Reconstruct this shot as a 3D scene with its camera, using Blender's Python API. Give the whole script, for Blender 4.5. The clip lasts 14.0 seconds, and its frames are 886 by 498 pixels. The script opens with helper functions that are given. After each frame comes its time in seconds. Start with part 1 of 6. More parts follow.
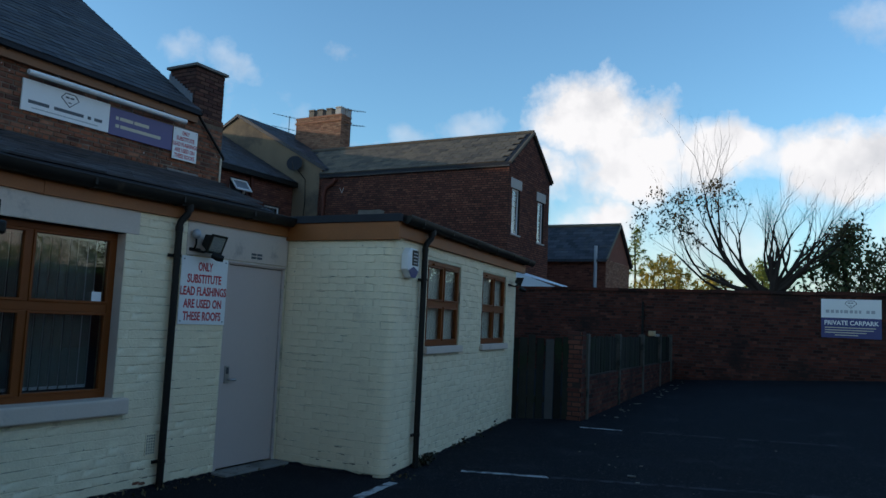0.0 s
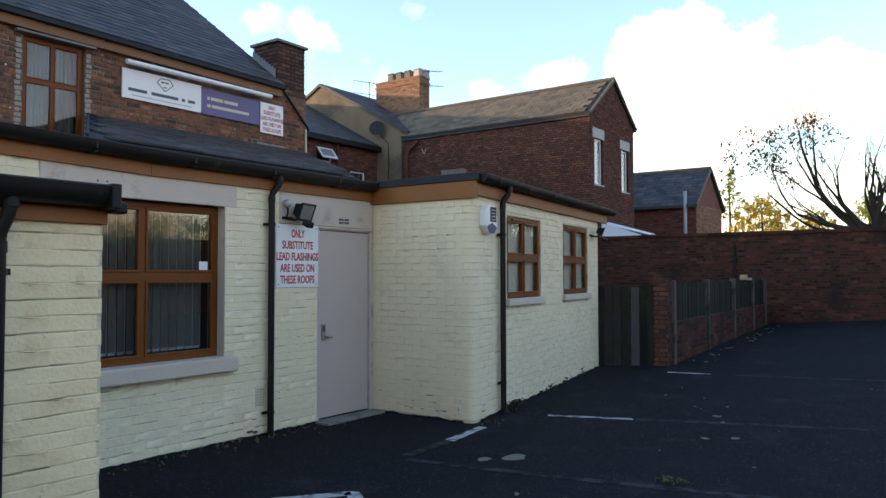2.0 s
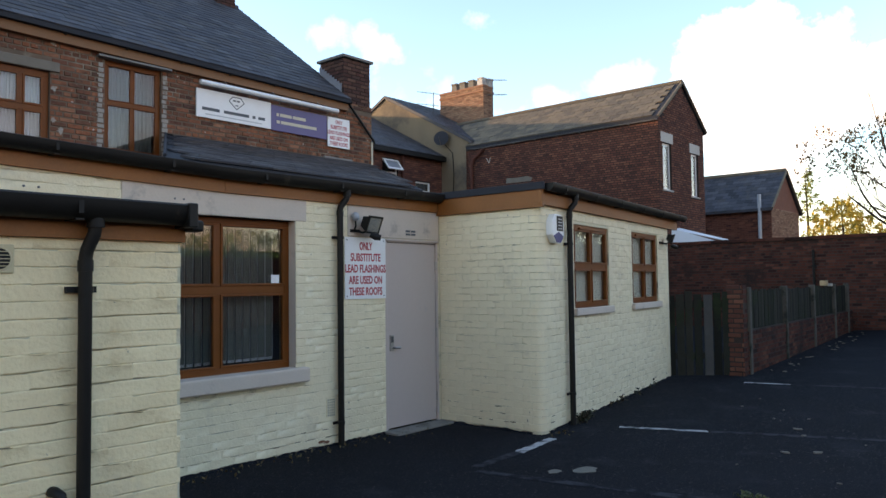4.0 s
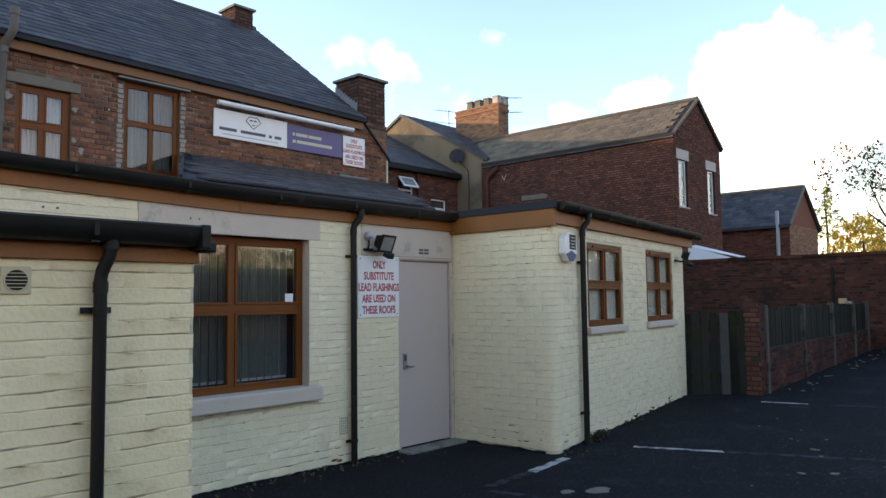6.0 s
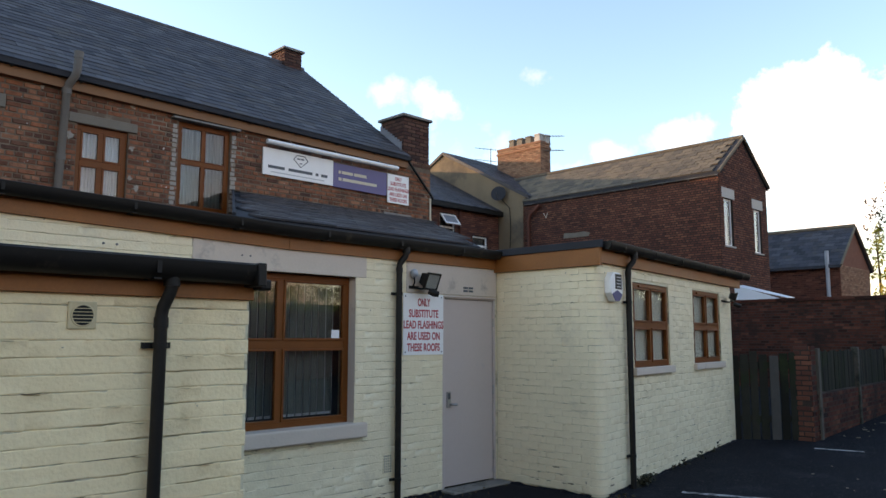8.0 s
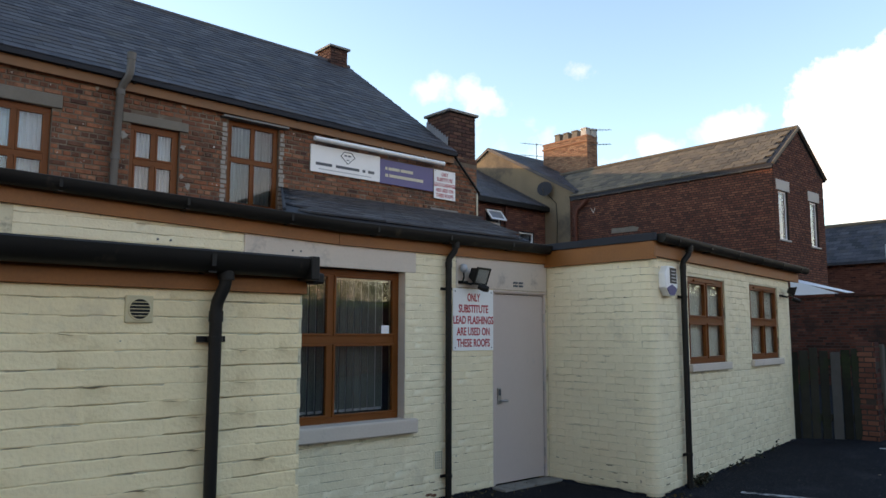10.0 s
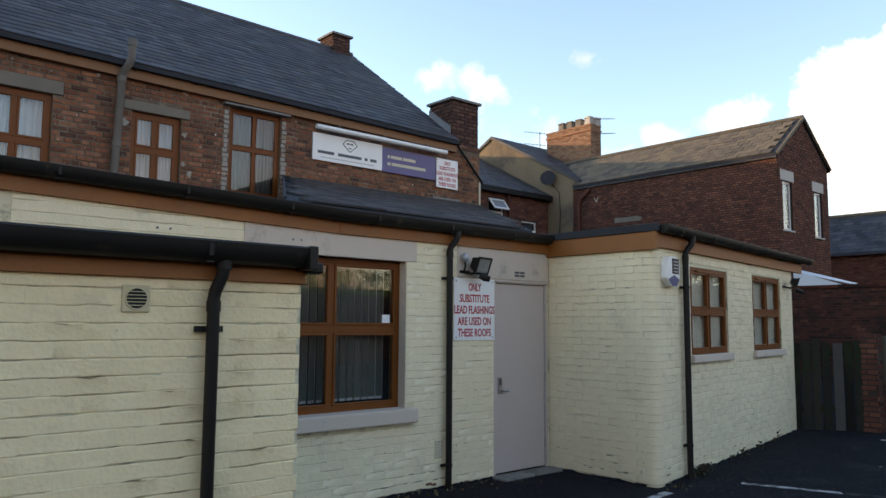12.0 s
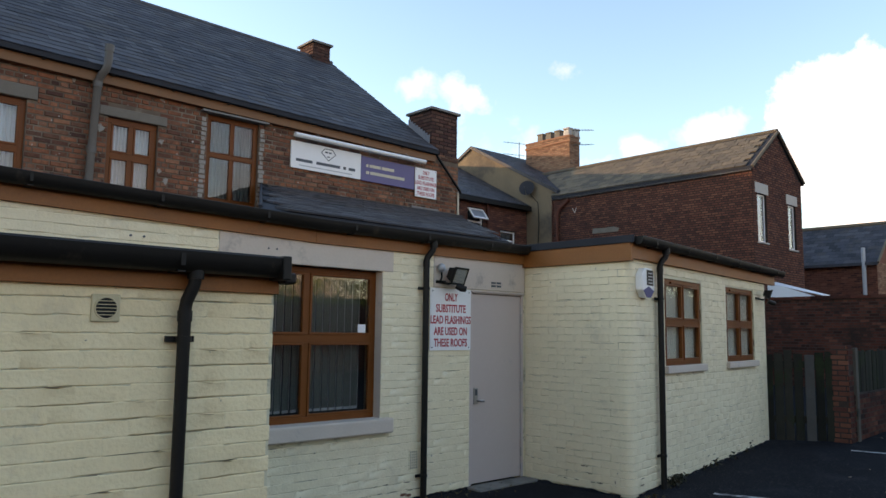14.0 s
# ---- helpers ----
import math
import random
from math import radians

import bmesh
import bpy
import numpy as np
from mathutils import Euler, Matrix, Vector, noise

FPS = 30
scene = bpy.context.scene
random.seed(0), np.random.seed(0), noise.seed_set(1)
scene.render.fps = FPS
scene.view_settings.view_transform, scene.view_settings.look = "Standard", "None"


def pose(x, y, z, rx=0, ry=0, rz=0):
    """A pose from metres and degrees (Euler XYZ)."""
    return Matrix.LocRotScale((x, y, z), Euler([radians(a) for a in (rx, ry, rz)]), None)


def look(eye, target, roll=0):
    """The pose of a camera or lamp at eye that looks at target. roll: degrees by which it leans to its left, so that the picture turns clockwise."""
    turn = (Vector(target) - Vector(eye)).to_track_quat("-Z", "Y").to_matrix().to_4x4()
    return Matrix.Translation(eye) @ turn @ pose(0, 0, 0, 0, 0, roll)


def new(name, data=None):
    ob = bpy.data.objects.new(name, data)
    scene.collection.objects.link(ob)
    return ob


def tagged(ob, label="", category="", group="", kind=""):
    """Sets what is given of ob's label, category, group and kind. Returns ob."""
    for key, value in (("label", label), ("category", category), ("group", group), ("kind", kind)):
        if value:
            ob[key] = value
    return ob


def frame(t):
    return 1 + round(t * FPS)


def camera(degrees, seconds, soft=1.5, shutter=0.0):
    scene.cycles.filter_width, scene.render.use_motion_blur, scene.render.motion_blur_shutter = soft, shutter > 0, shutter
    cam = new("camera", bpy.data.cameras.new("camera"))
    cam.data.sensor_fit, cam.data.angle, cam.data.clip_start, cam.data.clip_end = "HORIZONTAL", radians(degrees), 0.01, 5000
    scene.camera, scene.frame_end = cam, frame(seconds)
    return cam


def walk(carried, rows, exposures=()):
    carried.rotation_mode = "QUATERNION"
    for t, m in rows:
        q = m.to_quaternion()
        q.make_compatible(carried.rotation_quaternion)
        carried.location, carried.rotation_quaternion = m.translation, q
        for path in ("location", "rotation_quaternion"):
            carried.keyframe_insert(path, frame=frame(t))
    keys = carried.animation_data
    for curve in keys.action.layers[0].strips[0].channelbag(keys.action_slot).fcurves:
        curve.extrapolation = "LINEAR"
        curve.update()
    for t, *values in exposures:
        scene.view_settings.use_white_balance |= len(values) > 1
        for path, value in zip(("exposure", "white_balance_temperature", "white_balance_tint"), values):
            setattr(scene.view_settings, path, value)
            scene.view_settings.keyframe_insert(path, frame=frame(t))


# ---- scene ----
cam = camera(61.3, 14.0)
PATH = [
    (0, (-5.433, -5.469, 1.577), (-3.696, -4.495, 1.766), 2.6),
    (0.5, (-5.614, -5.56, 1.516), (-3.903, -4.525, 1.547), 1.4),
    (1, (-5.671, -5.654, 1.567), (-4.05, -4.482, 1.568), 0.6),
    (1.5, (-5.658, -5.723, 1.57), (-4.025, -4.571, 1.641), 1.2),
    (2, (-5.646, -5.724, 1.554), (-4.029, -4.55, 1.623), -0.1),
    (2.5, (-5.649, -5.731, 1.568), (-4.069, -4.506, 1.605), -0.2),
    (3, (-5.662, -5.726, 1.574), (-4.133, -4.437, 1.622), -0.1),
    (5.5, (-5.646, -5.748, 1.577), (-4.149, -4.428, 1.706), -1.1),
    (6, (-5.658, -5.78, 1.594), (-4.182, -4.438, 1.732), -0.7),
    (6.5, (-5.686, -5.76, 1.584), (-4.214, -4.419, 1.768), -0.6),
    (7, (-5.698, -5.783, 1.617), (-4.221, -4.45, 1.826), -0.4),
    (7.5, (-5.709, -5.78, 1.592), (-4.277, -4.406, 1.842), -0.6),
    (8, (-5.725, -5.769, 1.607), (-4.329, -4.357, 1.843), 0.1),
    (10.5, (-5.685, -5.669, 1.591), (-4.381, -4.169, 1.817), -0.0),
    (11, (-5.662, -5.692, 1.616), (-4.35, -4.198, 1.831), -0.2),
    (11.5, (-5.675, -5.671, 1.595), (-4.368, -4.174, 1.823), 0.2),
    (12, (-5.673, -5.666, 1.605), (-4.367, -4.164, 1.802), 0.4),
    (12.5, (-5.676, -5.67, 1.602), (-4.349, -4.189, 1.817), 0.4),
    (13, (-5.667, -5.675, 1.603), (-4.326, -4.207, 1.824), 0.5),
    (13.5, (-5.674, -5.686, 1.59), (-4.321, -4.231, 1.818), 0.5),
    (14, (-5.66, -5.695, 1.616), (-4.315, -4.231, 1.837), 0.7),
]
walk(cam, [(t, look(e, a, r)) for t, e, a, r in PATH],
     exposures=[(0.0, -1.72, 6300, 12), (0.4, -1.66, 6500, 14), (0.8, -1.05, 6900, 16), (1.2, -0.62, 7600, 20), (1.6, -0.46, 8200, 25), (3.0, -0.4, 8900, 29), (5.5, -0.36, 9000, 30), (8.0, -0.5, 9200, 30), (10.5, -0.56, 9400, 29), (14.0, -0.56, 9400, 29)])

# ---- sun and sky ----
SUN_AZ, SUN_EL = radians(125), radians(8.4)      # azimuth from +x, anticlockwise
to_sun = Vector((math.cos(SUN_AZ) * math.cos(SUN_EL), math.sin(SUN_AZ) * math.cos(SUN_EL), math.sin(SUN_EL)))
sun = new("sun", bpy.data.lights.new("sun", "SUN"))
sun.data.energy, sun.data.angle, sun.data.color = 5.0, radians(0.6), (1.0, 0.80, 0.56)
sun.matrix_world = look((0, 0, 30), Vector((0, 0, 30)) - to_sun)

world = bpy.data.worlds.new("sky")
scene.world = world
world.use_nodes = True
wn, wl = world.node_tree.nodes, world.node_tree.links
wn.clear()
w_out, w_bg, w_sky = wn.new("ShaderNodeOutputWorld"), wn.new("ShaderNodeBackground"), wn.new("ShaderNodeTexSky")
w_sky.sky_type, w_sky.sun_disc = "NISHITA", False
w_sky.sun_elevation, w_sky.sun_rotation = SUN_EL, radians(325)
w_sky.air_density, w_sky.dust_density, w_sky.ozone_density = 1.0, 0.6, 2.0
w_bg.inputs["Strength"].default_value = 0.14
w_tc = wn.new("ShaderNodeTexCoord")


def wmath(op, a, b=None, clamp=False):
    n = wn.new("ShaderNodeMath")
    n.operation, n.use_clamp = op, clamp
    for i, v in enumerate((a, b)):
        if v is None:
            continue
        if isinstance(v, (int, float)):
            n.inputs[i].default_value = v
        else:
            wl.new(v, n.inputs[i])
    return n.outputs[0]


def wvec(op, a, b):
    n = wn.new("ShaderNodeVectorMath")
    n.operation = op
    for i, v in enumerate((a, b)):
        if isinstance(v, tuple):
            n.inputs[i].default_value = v
        else:
            wl.new(v, n.inputs[i])
    return n.outputs["Value"] if op == "DISTANCE" else n.outputs["Vector"]


def wnoise(scale, detail, rough=0.55):
    n = wn.new("ShaderNodeTexNoise")
    n.inputs["Scale"].default_value, n.inputs["Detail"].default_value, n.inputs["Roughness"].default_value = scale, detail, rough
    wl.new(w_tc.outputs["Generated"], n.inputs["Vector"])
    return n


warp = wvec("MULTIPLY", wvec("SUBTRACT", wnoise(9.0, 6, 0.62).outputs["Color"], (0.5, 0.5, 0.5)), (0.16, 0.16, 0.12))
bent = wvec("MULTIPLY", wvec("ADD", w_tc.outputs["Generated"], warp), (1.0, 1.0, 1.6))
# cumulus heaps: direction and half width
CLOUDS = [(0.915, 0.30, 0.265, 0.085), (0.925, 0.25, 0.21, 0.09), (0.956, 0.14, 0.22, 0.07), (0.974, 0.02, 0.20, 0.08),
          (0.96, -0.12, 0.20, 0.11), (0.66, 0.69, 0.31, 0.030), (0.61, 0.73, 0.31, 0.027), (0.751, 0.575, 0.335, 0.015), (0.944, 0.29, 0.14, 0.05),
          (0.86, 0.45, 0.25, 0.035), (0.82, 0.522, 0.235, 0.03), (0.935, -0.03, 0.36, 0.04), (0.90, 0.38, 0.20, 0.05)]
heap = None
for cx, cy, cz, cr in CLOUDS:
    far_off = wvec("DISTANCE", bent, (cx, cy, cz * 1.6))
    thin = cr < 0.045                             # wisps: soft and half clear
    lump = wmath("MULTIPLY", wmath("SUBTRACT", cr * (1.25 if thin else 0.98), far_off), 11.0 if thin else 24.0)
    lump = wmath("ADD", lump, -0.42) if thin else lump
    heap = lump if heap is None else wmath("MAXIMUM", heap, lump)
heap = wmath("ADD", heap, 0.45, True)
# broken cloud added in the unseen sky behind the camera, closing up towards the horizon
w_sep = wn.new("ShaderNodeSeparateXYZ")
wl.new(w_tc.outputs["Generated"], w_sep.inputs[0])
low_sky = wmath("MULTIPLY", wmath("SUBTRACT", 0.55, w_sep.outputs["Z"]), 0.42)
scat = wmath("MULTIPLY", wmath("ADD", wmath("SUBTRACT", wnoise(2.3, 7, 0.6).outputs["Fac"], 0.58), low_sky), 4.5, True)
behind = wmath("MULTIPLY", wmath("ADD", wmath("MULTIPLY", w_sep.outputs["Y"], -2.2), -0.25), 1.0, True)
warm_fill_banks = wmath("MULTIPLY", wmath("MULTIPLY", scat, behind), 0.95)
mask = heap
bank = wmath("MULTIPLY", wmath("ADD", wmath("SUBTRACT", 0.20, w_sep.outputs["Z"]), wmath("MULTIPLY", wmath("SUBTRACT", wnoise(6.0, 6, 0.6).outputs["Fac"], 0.5), 0.5)), 4.5, True)
mask = wmath("MAXIMUM", mask, wmath("MULTIPLY", bank, 0.85))
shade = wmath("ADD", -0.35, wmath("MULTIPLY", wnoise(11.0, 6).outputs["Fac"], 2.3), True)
w_cl = wn.new("ShaderNodeMix")
w_cl.data_type = "RGBA"
w_cl.inputs["A"].default_value, w_cl.inputs["B"].default_value = (9.4, 10.2, 11.4, 1), (23.0, 22.6, 22.0, 1)
wl.new(shade, w_cl.inputs["Factor"])
w_mix = wn.new("ShaderNodeMix")
w_mix.data_type = "RGBA"
wl.new(mask, w_mix.inputs["Factor"])
w_gain = wn.new("ShaderNodeMix")
w_gain.data_type, w_gain.blend_type = "RGBA", "MULTIPLY"
w_gain.inputs["Factor"].default_value, w_gain.inputs["B"].default_value = 1.0, (4.7, 6.3, 7.0, 1)
wl.new(w_sky.outputs[0], w_gain.inputs["A"])
wl.new(w_gain.outputs["Result"], w_mix.inputs["A"])
wl.new(w_cl.outputs["Result"], w_mix.inputs["B"])
# these unseen clouds opposite the low sun are coloured warm to redden the walls' light
w_warm = wn.new("ShaderNodeMix")
w_warm.data_type = "RGBA"
wl.new(warm_fill_banks, w_warm.inputs["Factor"])
wl.new(w_mix.outputs["Result"], w_warm.inputs["A"])
w_warm.inputs["B"].default_value = (9.0, 5.4, 4.0, 1)
wl.new(w_warm.outputs["Result"], w_bg.inputs["Color"])
wl.new(w_bg.outputs[0], w_out.inputs[0])


# ---- materials ----
def material(name, col, rough=0.8, var=0.18, scale=6.0, fine=60.0, bump=0.25, metal=0.0, ramp=None, stain=None, stain_at=0.62,
             stain_scale=1.3, spec=0.5, dist=0.004, chips=None):
    """A procedural surface: two scales of tone, fine relief, and, if given, stains and a ramp of tones from piece to piece."""
    spec = min(spec, 0.18) if rough >= 0.85 else spec
    m = bpy.data.materials.new(name)
    m.use_nodes = True
    nt = m.node_tree
    n, l = nt.nodes, nt.links
    b = n["Principled BSDF"]
    b.inputs["Roughness"].default_value, b.inputs["Metallic"].default_value = rough, metal
    b.inputs["Specular IOR Level"].default_value = spec
    geo = n.new("ShaderNodeNewGeometry")

    def tex(s, detail=6):
        t = n.new("ShaderNodeTexNoise")
        t.inputs["Scale"].default_value, t.inputs["Detail"].default_value = s, detail
        l.new(geo.outputs["Position"], t.inputs["Vector"])
        return t.outputs["Fac"]

    def mth(op, x, y):
        k = n.new("ShaderNodeMath")
        k.operation = op
        for i, v in enumerate((x, y)):
            if isinstance(v, (int, float)):
                k.inputs[i].default_value = v
            else:
                l.new(v, k.inputs[i])
        return k.outputs[0]

    def blend(f, x, y, kind="MIX"):
        k = n.new("ShaderNodeMix")
        k.data_type, k.blend_type = "RGBA", kind
        for key, v in (("Factor", f), ("A", x), ("B", y)):
            if isinstance(v, (int, float)):
                k.inputs[key].default_value = v
            elif isinstance(v, tuple):
                k.inputs[key].default_value = (*v, 1)
            else:
                l.new(v, k.inputs[key])
        return k.outputs["Result"]

    big, small = tex(scale), tex(fine, 4)
    if ramp:
        oi = n.new("ShaderNodeObjectInfo")
        r = mth("FRACT", mth("ADD", oi.outputs["Random"], geo.outputs["Random Per Island"]), 0)
        cr = n.new("ShaderNodeValToRGB")
        while len(cr.color_ramp.elements) < len(ramp):
            cr.color_ramp.elements.new(0.5)
        for i, c in enumerate(ramp):
            e = cr.color_ramp.elements[i]
            e.position, e.color = i / (len(ramp) - 1), (*c, 1)
        l.new(r, cr.inputs[0])
        base = cr.outputs[0]
    else:
        base = blend(0.0, col, col)
    tone = mth("ADD", 1 - var, mth("MULTIPLY", mth("ADD", big, mth("MULTIPLY", mth("SUBTRACT", small, 0.5), 0.7)), 2 * var))
    k = n.new("ShaderNodeCombineColor")
    for i in range(3):
        l.new(tone, k.inputs[i])
    c = blend(1.0, base, k.outputs[0], "MULTIPLY")
    if stain:
        edge = n.new("ShaderNodeMapRange")
        edge.inputs["From Min"].default_value, edge.inputs["From Max"].default_value = stain_at, stain_at + 0.12
        l.new(mth("ADD", mth("MULTIPLY", tex(stain_scale, 9), 0.8), mth("MULTIPLY", tex(stain_scale * 9, 6), 0.2)), edge.inputs["Value"])
        c = blend(edge.outputs[0], c, stain)
    if chips:
        ce = n.new("ShaderNodeMapRange")
        ce.inputs["From Min"].default_value, ce.inputs["From Max"].default_value = chips[1], chips[1] + 0.03
        l.new(tex(chips[2], 3), ce.inputs["Value"])
        c = blend(ce.outputs[0], c, chips[0])
    l.new(c, b.inputs["Base Color"])
    rr = mth("ADD", rough - 0.08, mth("MULTIPLY", big, 0.16))
    l.new(rr, b.inputs["Roughness"])
    if bump:
        bp = n.new("ShaderNodeBump")
        bp.inputs["Strength"].default_value, bp.inputs["Distance"].default_value = bump, dist
        l.new(mth("ADD", small, mth("MULTIPLY", big, 1.5)), bp.inputs["Height"])
        l.new(bp.outputs[0], b.inputs["Normal"])
    return m


CREAM = material("cream_masonry_paint", (0.86, 0.73, 0.50), 0.6, 0.07, 6.0, 50, 0.5, stain=(0.73, 0.62, 0.43), stain_at=0.585, stain_scale=2.6, dist=0.008, chips=((0.30, 0.25, 0.19), 0.725, 19.0))
# the same cream, yellowed to paint in the warm lens flare over the outhouse
CREAM_FLARE = material("cream_masonry_paint_flare_tinted", (0.91, 0.725, 0.44), 0.6, 0.07, 6.0, 50, 0.5, stain=(0.78, 0.62, 0.39), stain_at=0.585, stain_scale=2.6, dist=0.008, chips=((0.30, 0.25, 0.19), 0.73, 19.0))
CREAM_BODY = material("cream_painted_joint", (0.70, 0.61, 0.42), 0.7, 0.12, 5, 60, 0.4, stain=(0.26, 0.22, 0.16), stain_at=0.54, stain_scale=5.0)
STONE_PAINT = material("lilac_grey_stone_paint", (0.62, 0.515, 0.43), 0.65, 0.08, 3, 50, 0.3, stain=(0.42, 0.35, 0.30), stain_at=0.58, stain_scale=4)
DOOR_PAINT = material("lilac_door_paint", (0.56, 0.465, 0.425), 0.45, 0.04, 1.5, 20, 0.05, stain=(0.43, 0.39, 0.40), stain_at=0.64, stain_scale=2)
WOOD = material("orange_brown_stained_wood", (0.19, 0.048, 0.006), 0.45, 0.25, 3, 90, 0.12, spec=0.28)
FASCIA = material("tan_stained_fascia_board", (0.29, 0.094, 0.019), 0.55, 0.3, 2.5, 70, 0.12)
FASCIA_UP = material("weathered_brown_fascia", (0.24, 0.102, 0.040), 0.6, 0.2, 2.5, 70, 0.12)
BLACK = material("black_pvc", (0.011, 0.010, 0.009), 0.5, 0.25, 5, 60, 0.08, spec=0.25, stain=(0.038, 0.031, 0.023), stain_at=0.6, stain_scale=6)
GREY_PIPE = material("grey_painted_iron", (0.13, 0.115, 0.10), 0.6, 0.2, 5, 60, 0.15)
FELT = material("dark_roof_felt", (0.035, 0.038, 0.045), 0.85, 0.25, 4, 120, 0.3)
MORTAR = material("sandy_mortar", (0.16, 0.115, 0.085), 0.95, 0.35, 4, 90, 0.4, stain=(0.27, 0.22, 0.17), stain_at=0.55, stain_scale=2.2)
MORTAR_DARK = material("sooty_mortar", (0.046, 0.033, 0.029), 0.95, 0.35, 4, 90, 0.4, stain=(0.075, 0.04, 0.035), stain_at=0.55, stain_scale=0.9)
BRICK_OLD = material("weathered_red_brick", (0.25, 0.12, 0.08), 0.9, 0.55, 11, 80, 0.7,
                     ramp=[(0.13, 0.056, 0.038), (0.26, 0.094, 0.052), (0.32, 0.118, 0.064), (0.18, 0.075, 0.049), (0.36, 0.155, 0.09), (0.080, 0.041, 0.033), (0.28, 0.10, 0.057)],
                     stain=(0.075, 0.046, 0.036), stain_at=0.545, stain_scale=2.6, chips=((0.55, 0.51, 0.46), 0.675, 17.0))
BRICK_SOOT = material("sooty_purple_brick", (0.10, 0.055, 0.045), 0.92, 0.35, 7, 80, 0.45,
                      ramp=[(0.05, 0.03, 0.028), (0.115, 0.05, 0.04), (0.085, 0.042, 0.036), (0.15, 0.075, 0.056), (0.07, 0.04, 0.036)],
                      stain=(0.17, 0.13, 0.11), stain_at=0.62, stain_scale=4)
VENT_CREAM = material("yellowed_cream_plastic", (0.60, 0.50, 0.31), 0.5, 0.1, 8, 60, 0.05)
BRICK_RED = material("dark_red_brick", (0.22, 0.09, 0.065), 0.9, 0.25, 7, 80, 0.45,
                     ramp=[(0.085, 0.037, 0.031), (0.16, 0.058, 0.041), (0.195, 0.072, 0.050), (0.11, 0.044, 0.034), (0.25, 0.10, 0.066), (0.14, 0.052, 0.038)])
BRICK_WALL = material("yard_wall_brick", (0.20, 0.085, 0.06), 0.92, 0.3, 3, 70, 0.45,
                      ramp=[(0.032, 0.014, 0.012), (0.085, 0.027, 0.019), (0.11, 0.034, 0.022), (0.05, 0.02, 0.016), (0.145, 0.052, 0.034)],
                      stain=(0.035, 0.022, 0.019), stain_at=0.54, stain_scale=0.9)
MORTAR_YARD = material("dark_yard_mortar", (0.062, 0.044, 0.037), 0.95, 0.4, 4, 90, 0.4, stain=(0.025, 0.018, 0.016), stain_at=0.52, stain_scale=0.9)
PAINT_LOSS = material("bare_crumbling_mortar", (0.27, 0.21, 0.145), 0.95, 0.45, 12, 90, 0.4, stain=(0.085, 0.065, 0.05), stain_at=0.5, stain_scale=9)
BARE_BRICK = material("bare_orange_brick", (0.20, 0.085, 0.052), 0.95, 0.4, 12, 90, 0.4)
BRICK_ORANGE = material("orange_stack_brick", (0.34, 0.17, 0.10), 0.9, 0.3, 8, 80, 0.45,
                        ramp=[(0.19, 0.098, 0.065), (0.32, 0.165, 0.105), (0.37, 0.215, 0.14), (0.25, 0.118, 0.078)])
SLATE = material("blue_grey_slate", (0.05, 0.056, 0.068), 0.66, 0.5, 5, 40, 0.35,
                 ramp=[(0.016, 0.017, 0.022), (0.042, 0.043, 0.054), (0.075, 0.075, 0.084), (0.026, 0.027, 0.036), (0.056, 0.048, 0.047), (0.034, 0.037, 0.050)],
                 stain=(0.075, 0.066, 0.055), stain_at=0.585, stain_scale=1.8, chips=((0.12, 0.12, 0.11), 0.72, 7.0))
STONE_SLATE = material("lichened_stone_slate", (0.16, 0.13, 0.10), 0.85, 0.3, 5, 40, 0.4,
                       ramp=[(0.10, 0.088, 0.072), (0.15, 0.122, 0.092), (0.19, 0.15, 0.108), (0.125, 0.105, 0.082)])
RENDER = material("buff_cement_render", (0.22, 0.165, 0.11), 0.9, 0.25, 1.2, 60, 0.3, stain=(0.13, 0.105, 0.08), stain_at=0.52, stain_scale=0.9)
STONE = material("grey_stone_lintel", (0.20, 0.175, 0.145), 0.9, 0.2, 5, 80, 0.3)
PALE_STONE = material("pale_stone_lintel", (0.50, 0.47, 0.43), 0.85, 0.12, 6, 80, 0.3)
LIME = material("dirty_lime_plaster", (0.36, 0.33, 0.29), 0.95, 0.35, 9, 90, 0.4, stain=(0.20, 0.15, 0.11), stain_at=0.52, stain_scale=9)
LEAD = material("grey_flashing", (0.22, 0.235, 0.26), 0.5, 0.2, 6, 60, 0.2)
WHITE = material("white_plastic", (0.84, 0.84, 0.83), 0.35, 0.05, 4, 40, 0.03)
WHITE_DULL = material("dirty_white_plastic", (0.58, 0.52, 0.40), 0.5, 0.12, 8, 60, 0.1)
PURPLE = material("indigo_sign_vinyl", (0.085, 0.07, 0.21), 0.35, 0.04, 4, 40, 0.0)
NAVY = material("navy_sign_vinyl", (0.03, 0.04, 0.17), 0.35, 0.04, 4, 40, 0.0)
RED_INK = material("red_sign_ink", (0.50, 0.014, 0.028), 0.45, 0.06, 4, 40, 0.0)
GREY_INK = material("slate_grey_ink", (0.07, 0.085, 0.10), 0.5, 0.05, 4, 40, 0.0)
PALE_INK = material("pale_grey_ink", (0.42, 0.43, 0.45), 0.5, 0.05, 4, 40, 0.0)
METAL = material("brushed_steel", (0.42, 0.41, 0.40), 0.35, 0.1, 10, 90, 0.05, metal=0.9)
GALV = material("galvanised_steel", (0.40, 0.43, 0.47), 0.5, 0.12, 8, 60, 0.1, metal=0.3)
HOUSE_BLIND = material("dull_grey_blind", (0.11, 0.115, 0.105), 0.8, 0.08, 3, 80, 0.1)
BLIND = material("grey_fabric_blind", (0.21, 0.215, 0.19), 0.8, 0.08, 3, 80, 0.1)
